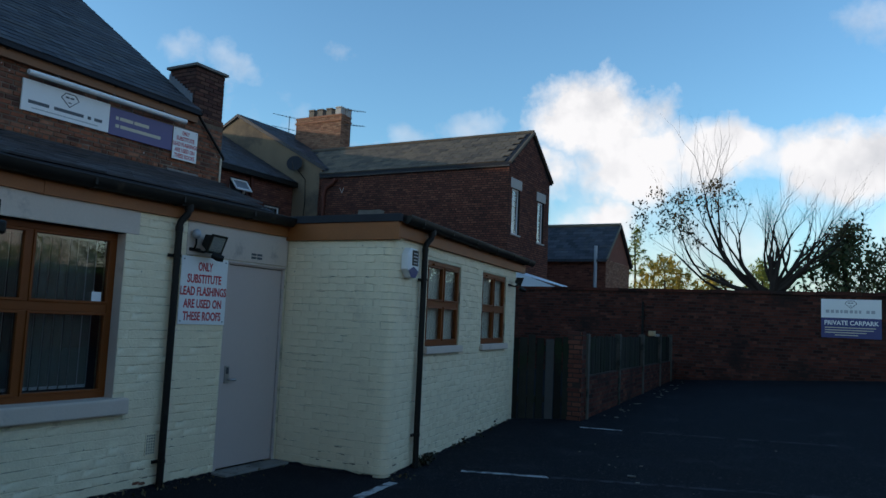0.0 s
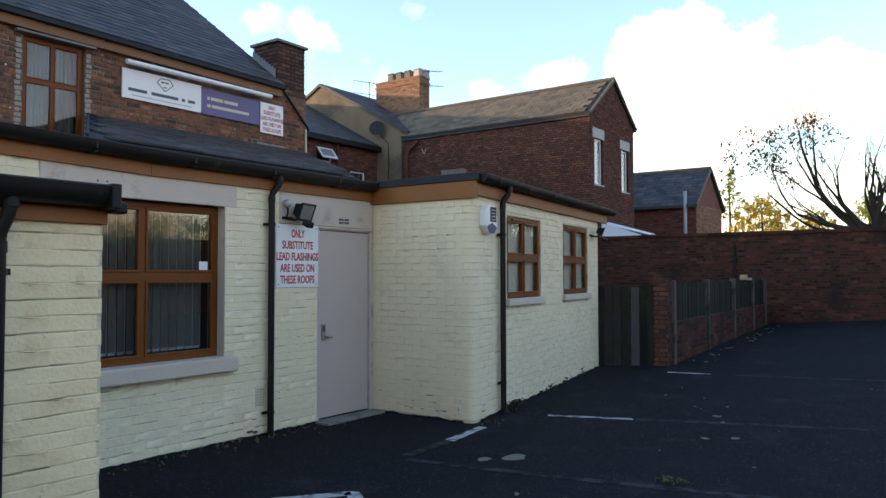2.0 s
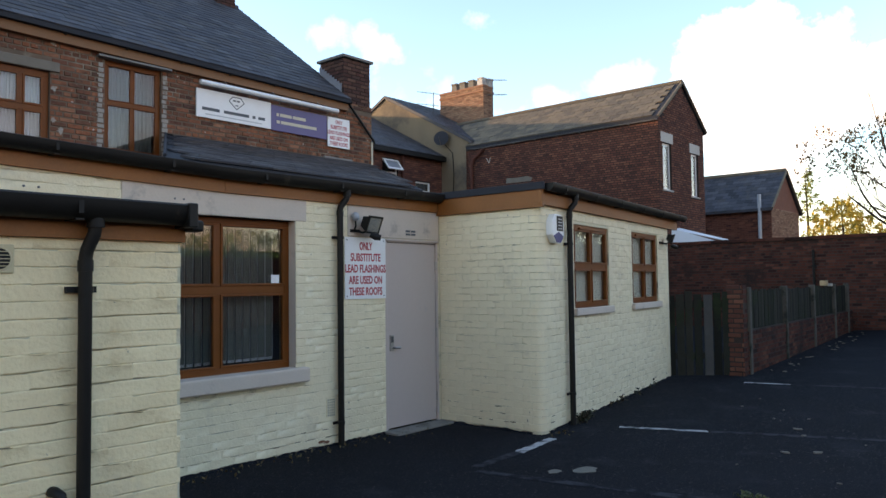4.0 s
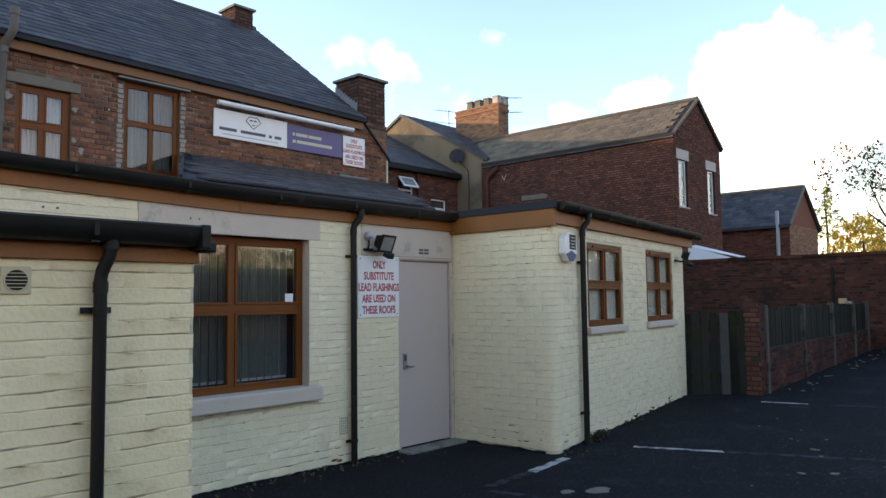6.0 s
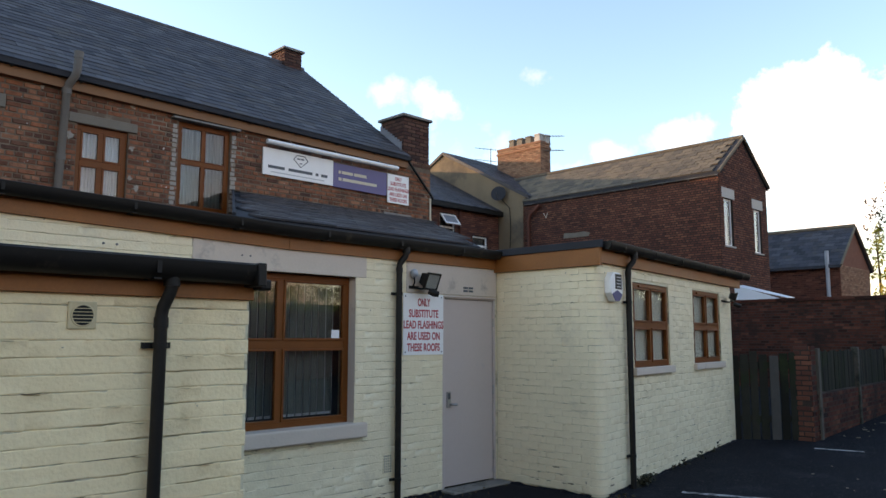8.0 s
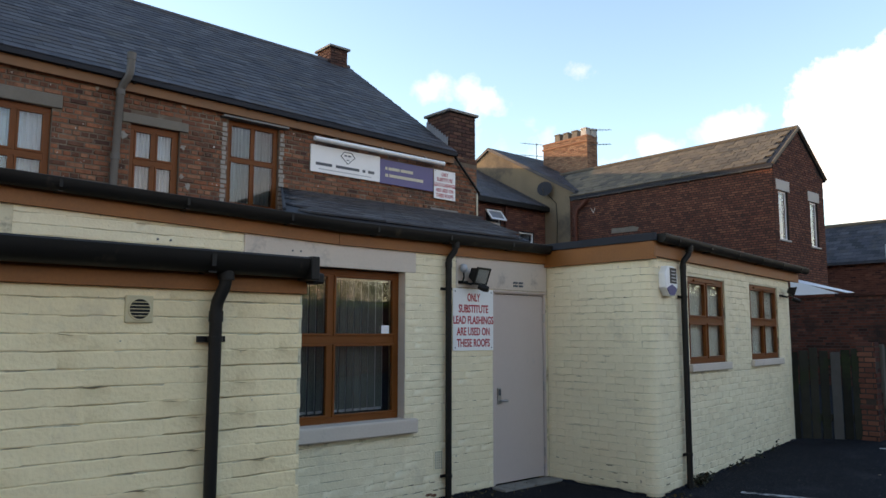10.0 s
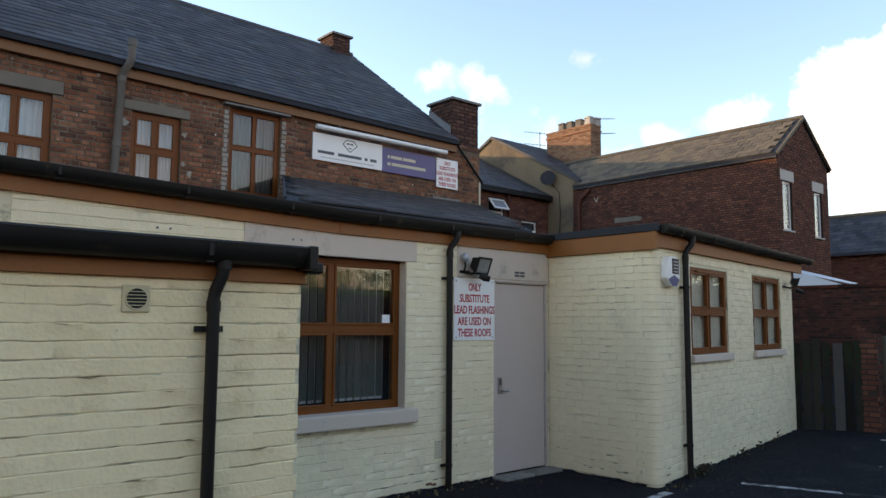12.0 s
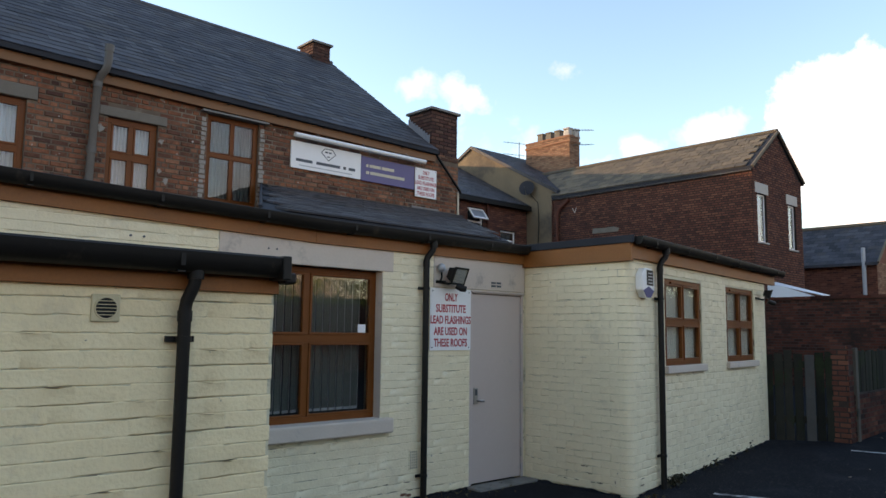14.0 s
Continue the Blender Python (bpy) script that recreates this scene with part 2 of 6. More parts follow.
NET = material("white_net_curtain", (0.62, 0.64, 0.68), 0.8, 0.12, 7, 60, 0.15)
PLAIN_BLIND = material("cream_roller_blind", (0.88, 0.82, 0.66), 0.8, 0.06, 2, 60, 0.05)
# plaster coloured dark grey to stand in for the room's lack of light
ROOM = material("room_plaster_darkened_as_unlit", (0.10, 0.10, 0.10), 0.9, 0.1, 2, 40, 0.0)
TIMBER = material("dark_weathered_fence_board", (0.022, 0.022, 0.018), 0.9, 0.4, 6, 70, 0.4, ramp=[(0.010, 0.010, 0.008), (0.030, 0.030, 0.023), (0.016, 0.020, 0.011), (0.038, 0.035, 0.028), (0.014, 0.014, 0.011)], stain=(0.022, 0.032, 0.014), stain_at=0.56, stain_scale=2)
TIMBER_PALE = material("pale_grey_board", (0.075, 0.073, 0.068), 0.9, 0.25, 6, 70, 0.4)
CONCRETE = material("concrete", (0.22, 0.21, 0.195), 0.9, 0.2, 5, 80, 0.35, stain=(0.12, 0.115, 0.10), stain_at=0.58, stain_scale=3)
POST_CONCRETE = material("dark_stained_concrete", (0.10, 0.09, 0.075), 0.9, 0.3, 5, 80, 0.35, stain=(0.035, 0.038, 0.03), stain_at=0.52, stain_scale=3)
ASPHALT = material("worn_asphalt", (0.0125, 0.0138, 0.0175), 0.93, 0.45, 1.1, 120, 0.8, spec=0.08, stain=(0.022, 0.024, 0.029), stain_at=0.55, stain_scale=1.6, dist=0.010, chips=((0.075, 0.073, 0.07), 0.64, 44.0))
LINE = material("worn_white_road_paint", (0.40, 0.40, 0.40), 0.85, 0.25, 6, 120, 0.3, stain=(0.05, 0.052, 0.058), stain_at=0.50, stain_scale=7)
LINE_FADED = material("nearly_gone_road_paint", (0.046, 0.049, 0.056), 0.93, 0.4, 6, 120, 0.4, spec=0.08, stain=(0.0135, 0.0145, 0.018), stain_at=0.44, stain_scale=6)
BARK = material("dark_bark", (0.045, 0.034, 0.028), 0.95, 0.3, 9, 60, 0.5)
LEAF_BROWN = material("olive_brown_leaf", (0.10, 0.075, 0.03), 0.7, 0.3, 5, 30, 0.0, ramp=[(0.05, 0.055, 0.022), (0.12, 0.085, 0.03), (0.17, 0.10, 0.035), (0.06, 0.06, 0.025)])
LEAF_GREEN = material("dark_green_leaf", (0.045, 0.07, 0.02), 0.7, 0.3, 3, 30, 0.0, ramp=[(0.025, 0.042, 0.014), (0.05, 0.075, 0.022), (0.075, 0.095, 0.03), (0.10, 0.075, 0.03)])
MOSS = material("dark_weed_leaf", (0.022, 0.024, 0.012), 0.8, 0.3, 5, 30, 0.0, ramp=[(0.014, 0.018, 0.008), (0.03, 0.032, 0.014), (0.05, 0.036, 0.018)])
LEAF_YELLOW = material("yellow_autumn_leaf", (0.30, 0.22, 0.035), 0.7, 0.3, 3, 30, 0.0, ramp=[(0.30, 0.24, 0.04), (0.50, 0.36, 0.05), (0.55, 0.36, 0.05), (0.22, 0.21, 0.05)])
LEAF_HEDGE = material("yellow_green_hedge_leaf", (0.12, 0.15, 0.03), 0.7, 0.3, 3, 30, 0.0, ramp=[(0.12, 0.16, 0.03), (0.24, 0.27, 0.05), (0.34, 0.33, 0.06)])
YELLOW = material("faded_yellow_plastic", (0.50, 0.33, 0.17), 0.6, 0.15, 8, 60, 0.1)
DEBRIS = material("pale_litter", (0.17, 0.155, 0.13), 0.9, 0.25, 20, 80, 0.2)
POLY = material("milky_polycarbonate", (0.62, 0.68, 0.74), 0.4, 0.05, 3, 30, 0.0)
GLASS = bpy.data.materials.new("window_glass")
GLASS.use_nodes = True
_b = GLASS.node_tree.nodes["Principled BSDF"]
_b.inputs["Base Color"].default_value, _b.inputs["Roughness"].default_value = (0.93, 0.96, 0.96, 1), 0.01
_b.inputs["Transmission Weight"].default_value, _b.inputs["IOR"].default_value = 1.0, 1.5


# ---- builders ----
class Bm:
    """A growing mesh."""
    def __init__(self):
        self.v, self.f = [], []

    def add(self, verts, faces):
        k = len(self.v)
        self.v += [tuple(p) for p in verts]
        self.f += [tuple(k + i for i in f) for f in faces]
        return self

    def box(self, x0, x1, y0, y1, z0, z1, m=None):
        p = [Vector((x, y, z)) for z in (z0, z1) for x, y in ((x0, y0), (x1, y0), (x1, y1), (x0, y1))]
        p = [m @ q for q in p] if m else p
        return self.add(p, [(3, 2, 1, 0), (4, 5, 6, 7), (0, 1, 5, 4), (1, 2, 6, 5), (2, 3, 7, 6), (3, 0, 4, 7)])

    def prism(self, poly, z0, z1, m=None):
        """An upright prism over a plan outline that runs anticlockwise."""
        n = len(poly)
        p = [Vector((x, y, z)) for z in (z0, z1) for x, y in poly]
        p = [m @ q for q in p] if m else p
        return self.add(p, [tuple(range(n - 1, -1, -1)), tuple(range(n, 2 * n))] + [(i, (i + 1) % n, n + (i + 1) % n, n + i) for i in range(n)])

    def tube(self, pts, radii, n=10, caps=True):
        pts = [Vector(p) for p in pts]
        radii = radii if isinstance(radii, (list, tuple)) else [radii] * len(pts)
        rings, side = [], None
        for i, p in enumerate(pts):
            d = (pts[min(i + 1, len(pts) - 1)] - pts[max(i - 1, 0)]).normalized()
            if side is None:
                side = d.orthogonal().normalized()
            side = (side - d * side.dot(d)).normalized()
            up = d.cross(side)
            rings.append([p + radii[i] * (math.cos(a) * side + math.sin(a) * up) for a in (2 * math.pi * k / n for k in range(n))])
        faces = [(i * n + k, i * n + (k + 1) % n, (i + 1) * n + (k + 1) % n, (i + 1) * n + k) for i in range(len(pts) - 1) for k in range(n)]
        if caps:
            faces += [tuple(range(n - 1, -1, -1)), tuple((len(pts) - 1) * n + k for k in range(n))]
        return self.add([q for r in rings for q in r], faces)

    def mesh(self, name, mat):
        me = bpy.data.meshes.new(name)
        me.from_pydata(self.v, [], self.f)
        me.materials.append(mat)
        me.update()
        return me


def smooth(ob, angle=40):
    for p in ob.data.polygons:
        p.use_smooth = True
    ob.data.set_sharp_from_angle(angle=radians(angle))
    return ob


def bevelled(ob, w=0.004, seg=2):
    md = ob.modifiers.new("bevel", "BEVEL")
    md.width, md.segments, md.limit_method = w, seg, "ANGLE"
    return ob


def part(name, bm, mat, parent, label=""):
    ob = new(name, bm.mesh(name, mat))
    ob.parent = parent
    return tagged(ob, label) if label else ob


def thing(name, label, category, kind="", group="", at=(0, 0, 0)):
    ob = new(name)
    ob.location = at
    ob.empty_display_size = 0.1
    return tagged(ob, label, category, group, kind)


def wall_frame(x, y, dx, dy):
    """Local axes of a wall: u along it, v into it, z up."""
    d = Vector((dx, dy, 0)).normalized()
    return Matrix(((d.x, -d.y, 0, x), (d.y, d.x, 0, y), (0, 0, 1, 0), (0, 0, 0, 1)))


def pierced(bm, m, u0, u1, z0, z1, v0, v1, holes=()):
    """A wall with real openings, as blocks that butt end to end."""
    us = sorted({u0, u1, *(min(max(h[i], u0), u1) for h in holes for i in (0, 1))})
    for a, b in zip(us, us[1:]):
        cuts = sorted((h[2], h[3]) for h in holes if h[0] < (a + b) / 2 < h[1])
        z = z0
        for c, d in cuts:
            if c > z:
                bm.box(a, b, v0, v1, z, c, m)
            z = max(z, d)
        if z < z1:
            bm.box(a, b, v0, v1, z, z1, m)
    return bm


def brick_shape(w, h, depth, cham, side):
    """A brick face with chamfered edges; side is the chamfer at its two ends."""
    a, b = w / 2, h / 2
    return ([(-a, 0.002, -b), (a, 0.002, -b), (a, 0.002, b), (-a, 0.002, b),
             (-a + side, -depth, -b + cham), (a - side, -depth, -b + cham), (a - side, -depth, b - cham), (-a + side, -depth, b - cham)],
            [(4, 5, 6, 7), (0, 1, 5, 4), (1, 2, 6, 5), (2, 3, 7, 6), (3, 0, 4, 7)])


def worn_shape(w, h, depth, rng, ends):
    """A brick under many coats of paint: a lumpy cushion with wavering edges."""
    cols, rows = (-0.5, -0.475, -0.2, 0.18, 0.475, 0.5), (-0.5, -0.47, -0.41, 0.41, 0.47, 0.5)
    v = []
    for j, b in enumerate(rows):
        for i, a in enumerate(cols):
            end, lip = i in (0, 5), j in (0, 5)
            out = 0.0 if lip else depth * (0.93 * ends if end else rng.uniform(0.84, 1.0))
            v.append((a * w, -0.25 * depth if lip else -out, b * h + (0 if end else rng.uniform(-1, 1) * (0.0048 if j in (0, 1, 4, 5) else 0.003))))
    f = [(j * 6 + i, j * 6 + i + 1, j * 6 + i + 7, j * 6 + i + 6) for j in range(5) for i in range(5)]
    return v, f


def brickwork(parent, m, u0, u1, z0, z1, mat, holes=(), depth=0.006, cham=0.005, near=(-1e9, 1e9), most=300, seed=1, joint=0.011,
              uneven=0.35, bond="stretcher", keep=None, piece="brick", upright=None, worn=False, ends=0.78):
    """Courses of bricks proud of their joints: up to `most` as pieces of their own in the stretch `near`, the rest joined."""
    rng = random.Random(seed)
    course = 0.075
    upright = joint if upright is None else upright
    shapes = {w: brick_shape(w, course - joint, depth, cham, min(cham, upright)) for w in (0.215, 0.1025)}
    kinds = {w: [worn_shape(w, course - joint, depth, rng, ends) for _ in range(7)] if worn else [shapes[w]] for w in shapes}
    meshes = {}
    rest, made = Bm(), 0
    row = 0
    z = z0
    while z < z1 - 0.02:
        w, step = (0.1025, 0.1125) if (bond == "garden" and row % 4 == 3) else (0.215, 0.225)
        u = u0 - (step / 2 if row % 2 else 0) - rng.uniform(0, 0.01)
        h = min(course, z1 - z)
        while u < u1:
            a, b = max(u, u0), min(u + step, u1)
            u += step
            zc = z + h / 2
            spans = [(a, b)]
            for h0, h1, h2, h3 in holes:
                if h2 - 0.01 < zc < h3 + 0.01:
                    spans = [s for p, q in spans for s in ((p, min(q, h0)), (max(p, h1), q)) if s[1] - s[0] > 0.03]
            for p, q in spans:
                if q - p < 0.03 or (keep and not keep((p + q) / 2, zc)):
                    continue
                mm = (m @ Matrix.Translation(((p + q) / 2 + rng.uniform(-1, 1) * (0.0 if worn else 0.0015), rng.uniform(0, uneven) * depth, zc + rng.uniform(-1, 1) * 0.0015))
                      @ Matrix.Rotation(rng.uniform(-1, 1) * (0.010 if worn else 0.006), 4, "Y") @ Matrix.Diagonal((((q - p) - upright) / w, 1, (h - (joint if not worn else rng.uniform(-0.001, 0.0045))) / (course - joint), 1)))
                kind = rng.randrange(len(kinds[w]))
                if made < most and near[0] <= (p + q) / 2 <= near[1]:
                    if (w, kind) not in meshes:
                        me = bpy.data.meshes.new(piece)
                        me.from_pydata(*[kinds[w][kind][0], [], kinds[w][kind][1]])
                        me.materials.append(mat)
                        me.shade_smooth() if worn else None
                        meshes[w, kind] = me
                    ob = new(piece, meshes[w, kind])
                    ob.parent, ob.matrix_local = parent, mm
                    made += 1
                else:
                    rest.add([mm @ Vector(v) for v in kinds[w][kind][0]], kinds[w][kind][1])
        z += course
        row += 1
    if rest.v:
        joined = tagged(part("brickwork", rest, mat, parent), kind="stuff")
        joined.data.shade_smooth() if worn else None


def slating(parent, corner, along, up, width, run, mat, gauge=0.2, slate_w=0.25, thick=0.007, most=300, seed=1, keep=None, near=(-1e9, 1e9), lift=0.006, gap=0.004, rough=1.0):
    """Rows of lapped slates on a roof slope, from the eave corner."""
    rng = random.Random(seed)
    a, b = Vector(along).normalized(), Vector(up).normalized()
    nrm = a.cross(b)
    me = Bm().box(-slate_w / 2 + gap, slate_w / 2 - gap, 0, gauge * 1.25, 0, thick).mesh("slate", mat)
    rest, made, rows = Bm(), 0, int(run / gauge)
    for r in range(rows):
        u = -(slate_w / 2 if r % 2 else 0)
        while u < width:
            s0, s1 = max(u, 0), min(u + slate_w, width)
            u += slate_w
            c = (s0 + s1) / 2
            if s1 - s0 < 0.04 or (keep and not keep(c, r * gauge)):
                continue
            p = Vector(corner) + a * c + b * (r * gauge + rng.uniform(-1, 1) * 0.006 * rough) + nrm * (lift + rng.uniform(0, 0.004) * rough)
            mm = Matrix((( a.x, b.x, nrm.x, p.x), (a.y, b.y, nrm.y, p.y), (a.z, b.z, nrm.z, p.z), (0, 0, 0, 1)))
            mm = mm @ Matrix.Rotation(rng.uniform(-1, 1) * 0.008 * rough, 4, "Z") @ Matrix.Rotation(-0.035 + rng.uniform(-1, 1) * 0.006 * rough, 4, "X") @ Matrix.Diagonal(((s1 - s0) / slate_w, 1, 1, 1))
            if made < most and near[0] <= c <= near[1]:
                ob = new("slate", me)
                ob.parent, ob.matrix_local = parent, mm
                made += 1
            else:
                rest.box(-slate_w / 2 + gap, slate_w / 2 - gap, 0, gauge * 1.25, 0, thick, mm)
    if rest.v:
        tagged(part("slating", rest, mat, parent), kind="stuff")


def lettering(text, parent, m, size, mat, name="letters", squeeze=1.0, align="CENTER"):
    cu = bpy.data.curves.new(name, "FONT")
    cu.body, cu.size, cu.align_x, cu.extrude, cu.resolution_u = text, size, align, 0.0008, 3
    cu.offset = size * 0.024
    tmp = new(name, cu)
    bpy.context.view_layer.update()
    me = bpy.data.meshes.new_from_object(tmp.evaluated_get(bpy.context.evaluated_depsgraph_get()))
    bpy.data.objects.remove(tmp)
    me.materials.clear()
    me.materials.append(mat)
    ob = new(name, me)
    ob.parent = parent
    ob.matrix_basis = m @ Matrix.Rotation(math.pi / 2, 4, "X") @ Matrix.Diagonal((squeeze, 1, 1, 1))
    return ob


def window(name, m, u0, u1, z0, z1, label, cols=2, split=0.5, mat=WOOD, recess=0.09, face=0.06, bar=0.045, backing=None, deep=0.07, sash=0.035, double=False):
    """A framed window in an opening: outer frame, bars, an opening sash in each light, and a pane for each."""
    w = thing(name, label, "window", "structure")
    v0 = recess
    fr = Bm()
    fr.box(u0, u1, v0, v0 + deep, z0, z0 + face, m).box(u0, u1, v0, v0 + deep, z1 - face, z1, m)
    fr.box(u0, u0 + face, v0, v0 + deep, z0 + face, z1 - face, m).box(u1 - face, u1, v0, v0 + deep, z0 + face, z1 - face, m)
    bevelled(part("window_frame", fr, mat, w), 0.005)
    zt = z0 + (z1 - z0) * split
    us = [u0 + face + (u1 - u0 - 2 * face) * k / cols for k in range(cols + 1)]
    bevelled(part("transom", Bm().box(u0 + face, u1 - face, v0 + 0.003, v0 + deep, zt - bar * 0.7, zt + bar * 0.7, m), mat, w), 0.004)
    for k in range(1, cols):
        bevelled(part("mullion", Bm().box(us[k] - bar / 2, us[k] + bar / 2, v0 + 0.003, v0 + deep, z0 + face, zt - bar * 0.7, m)
                      .box(us[k] - bar / 2, us[k] + bar / 2, v0 + 0.003, v0 + deep, zt + bar * 0.7, z1 - face, m), mat, w), 0.004)
    for k in range(cols):
        for za, zb in ((z0 + face, zt - bar * 0.7), (zt + bar * 0.7, z1 - face)):
            a = us[k] + (bar / 2 if k else 0)
            b = us[k + 1] - (bar / 2 if k < cols - 1 else 0)
            if sash:
                s = Bm().box(a, b, v0 - 0.008, v0 + 0.03, za, za + sash, m).box(a, b, v0 - 0.008, v0 + 0.03, zb - sash, zb, m)
                s.box(a, a + sash, v0 - 0.008, v0 + 0.03, za + sash, zb - sash, m).box(b - sash, b, v0 - 0.008, v0 + 0.03, za + sash, zb - sash, m)
                bevelled(part("sash", s, mat, w), 0.004)
            pane = part("pane", Bm().box(a + sash - 0.004, b - sash + 0.004, v0 + 0.014, v0 + 0.018, za + sash - 0.004, zb - sash + 0.004, m), GLASS, w)
            pane.visible_shadow = False
            if not double:
                continue
            inner = part("inner_pane", Bm().box(a + sash - 0.004, b - sash + 0.004, v0 + 0.032, v0 + 0.036, za + sash - 0.004, zb - sash + 0.004, m), GLASS, w)
            inner.visible_shadow = False
    if backing:
        cloth, n, amp = Bm(), 40, 0.004 if backing is PLAIN_BLIND else 0.014
        for k in range(n + 1):
            u = u0 + face + (u1 - u0 - 2 * face) * k / n
            sag = amp * (math.sin(k * 1.9) + 0.5 * math.sin(k * 0.7 + u0))
            cloth.v += [tuple(m @ Vector((u, v0 + deep + (0.012 if backing is PLAIN_BLIND else 0.045) + sag + d, z))) for d in (0, 0.003) for z in (z0 + face, z1 - face)]
            if k:
                a = len(cloth.v) - 8
                cloth.f += [(a, a + 4, a + 5, a + 1), (a + 3, a + 7, a + 6, a + 2), (a + 1, a + 5, a + 7, a + 3), (a + 2, a + 6, a + 4, a)]
        smooth(part("window_blind", cloth, backing, w), 60)
    return w


def gutter(name, m, u0, u1, v, z, label, mat=BLACK, size=0.105):
    """A half-round gutter with rolled lips, brackets and stop ends. v is where its back lies."""
    g = thing(name, label, "gutter")
    r, n = size / 2, 10
    ring = [(v - r - r * math.cos(math.pi * k / n), z + r - 0.9 * r * math.sin(math.pi * k / n) * 1.7) for k in range(n + 1)]
    inner = [(v - r - (r - 0.006) * math.cos(math.pi * k / n), z + r + 0.004 - 0.9 * (r - 0.006) * math.sin(math.pi * k / n) * 1.65) for k in range(n, -1, -1)]
    prof = [(p[0] - 0, p[1]) for p in ring] + inner
    k = len(prof)
    bm = Bm().add([m @ Vector((u, a, b)) for u in (u0, u1) for a, b in prof], [(i, (i + 1) % k, k + (i + 1) % k, k + i) for i in range(k)])
    smooth(part("channel", bm, mat, g))
    for u in (u0, u1):
        e = Bm().add([m @ Vector((u + du, a, b)) for du in (-0.006, 0.006) for a, b in ring],
                     [tuple(range(n, -1, -1)), tuple(range(n + 1, 2 * n + 2))] + [(i, i + 1, n + 2 + i, n + 1 + i) for i in range(n)] + [(n, 0, n + 1, 2 * n + 1)])
        part("stop_end", e, mat, g)
    u = u0 + 0.35
    while u < u1 - 0.2:
        part("gutter_bracket", Bm().box(u - 0.011, u + 0.011, v - size - 0.002, v - size + 0.004, z - 0.005, z + r - 0.012, m)
             .box(u - 0.018, u + 0.018, v - size * 0.9, v + 0.002, z - 0.034, z - 0.026, m), mat, g)
        u += 0.9
    return g


def downpipe(m, u, v_top, v, z_top, z_bot, label, brackets, r=0.032, shift=-0.06, mat=BLACK):
    """A round pipe with a swan neck at the top and brackets."""
    d = thing("downpipe", label, "drainpipe")
    pts = [(u - shift, v_top, z_top), (u - shift, v_top, z_top - 0.05), (u - shift * 0.85, v_top + (v - v_top) * 0.12, z_top - 0.085), (u - shift * 0.15, v_top + (v - v_top) * 0.88, z_top - 0.155),
           (u, v, z_top - 0.19), (u, v, z_bot)]
    smooth(part("pipe", Bm().tube([m @ Vector(p) for p in pts], r, 14), mat, d), 50)
    smooth(part("collar", Bm().tube([m @ Vector((u - shift, v_top, z_top + k)) for k in (0.02, -0.055)], r + 0.009, 14), mat, d))
    smooth(part("collar", Bm().tube([m @ Vector((u, v, z_top - k)) for k in (0.20, 0.25)], r + 0.004, 14), mat, d))
    for z in brackets:
        part("pipe_bracket", Bm().box(u - 0.075, u + 0.06, v + r - 0.006, v + r + 0.008, z - 0.014, z + 0.014, m), mat, d)
        smooth(part("pipe_clip", Bm().tube([m @ Vector((u, v, z + k)) for k in (-0.014, 0.014)], r + 0.006, 14), mat, d))
    return d


# ---- ground ----
def lie(x, y):
    """The car park's height: it lifts gently towards the far wall."""
    far = min(max((x - 6) / 9.5, 0), 1)
    return 0.018 * min(max(x - 1, 0), 14.5) + 0.07 * far * min(max(-y - 1.2, 0), 6)


def axis_steps(fine0, fine1, step):
    a = [-2500, -600, -150, -60, -30] + list(np.arange(fine0, fine1 + 1e-6, step)) + [30, 60, 150, 600, 2500]
    return [float(v) for v in a]


gx, gy = axis_steps(-14, 18, 0.5), axis_steps(-16, 12, 0.5)
gb = Bm().add([(x, y, lie(x, y)) for y in gy for x in gx],
              [(j * len(gx) + i, j * len(gx) + i + 1, (j + 1) * len(gx) + i + 1, (j + 1) * len(gx) + i) for j in range(len(gy) - 1) for i in range(len(gx) - 1)])
ground = smooth(new("ground", gb.mesh("ground", ASPHALT)), 60)
tagged(ground, "dark worn asphalt of the car park", "ground", kind="structure")


def marking(name, label, pts, width, mat):
    """A painted line, lying on the asphalt."""
    bm, rng = Bm(), random.Random(name + label)
    P = []
    for (xa, ya), (xb, yb) in zip(pts, pts[1:]):
        n = max(4, int(math.hypot(xb - xa, yb - ya) / 0.06))
        P += [(xa + (xb - xa) * k / n, ya + (yb - ya) * k / n) for k in range(n + 1)]
    for i, (x, y) in enumerate(P):
        a, b = P[max(i - 1, 0)], P[min(i + 1, len(P) - 1)]
        d = Vector((b[0] - a[0], b[1] - a[1])).normalized()
        row = []
        for s in (-1, 1):
            half, slip = width / 2 * rng.uniform(0.78, 1.06), rng.uniform(-0.03, 0.03) if i in (0, len(P) - 1) else 0.0
            q = (x - s * d.y * half + d.x * slip, y + s * d.x * half + d.y * slip)
            row.append((*q, lie(*q) + 0.003))
        bm.v += row
        if i:
            k = len(bm.v)
            bm.f.append((k - 4, k - 2, k - 1, k - 3))
    return tagged(new(name, bm.mesh(name, mat)), label, "road marking")


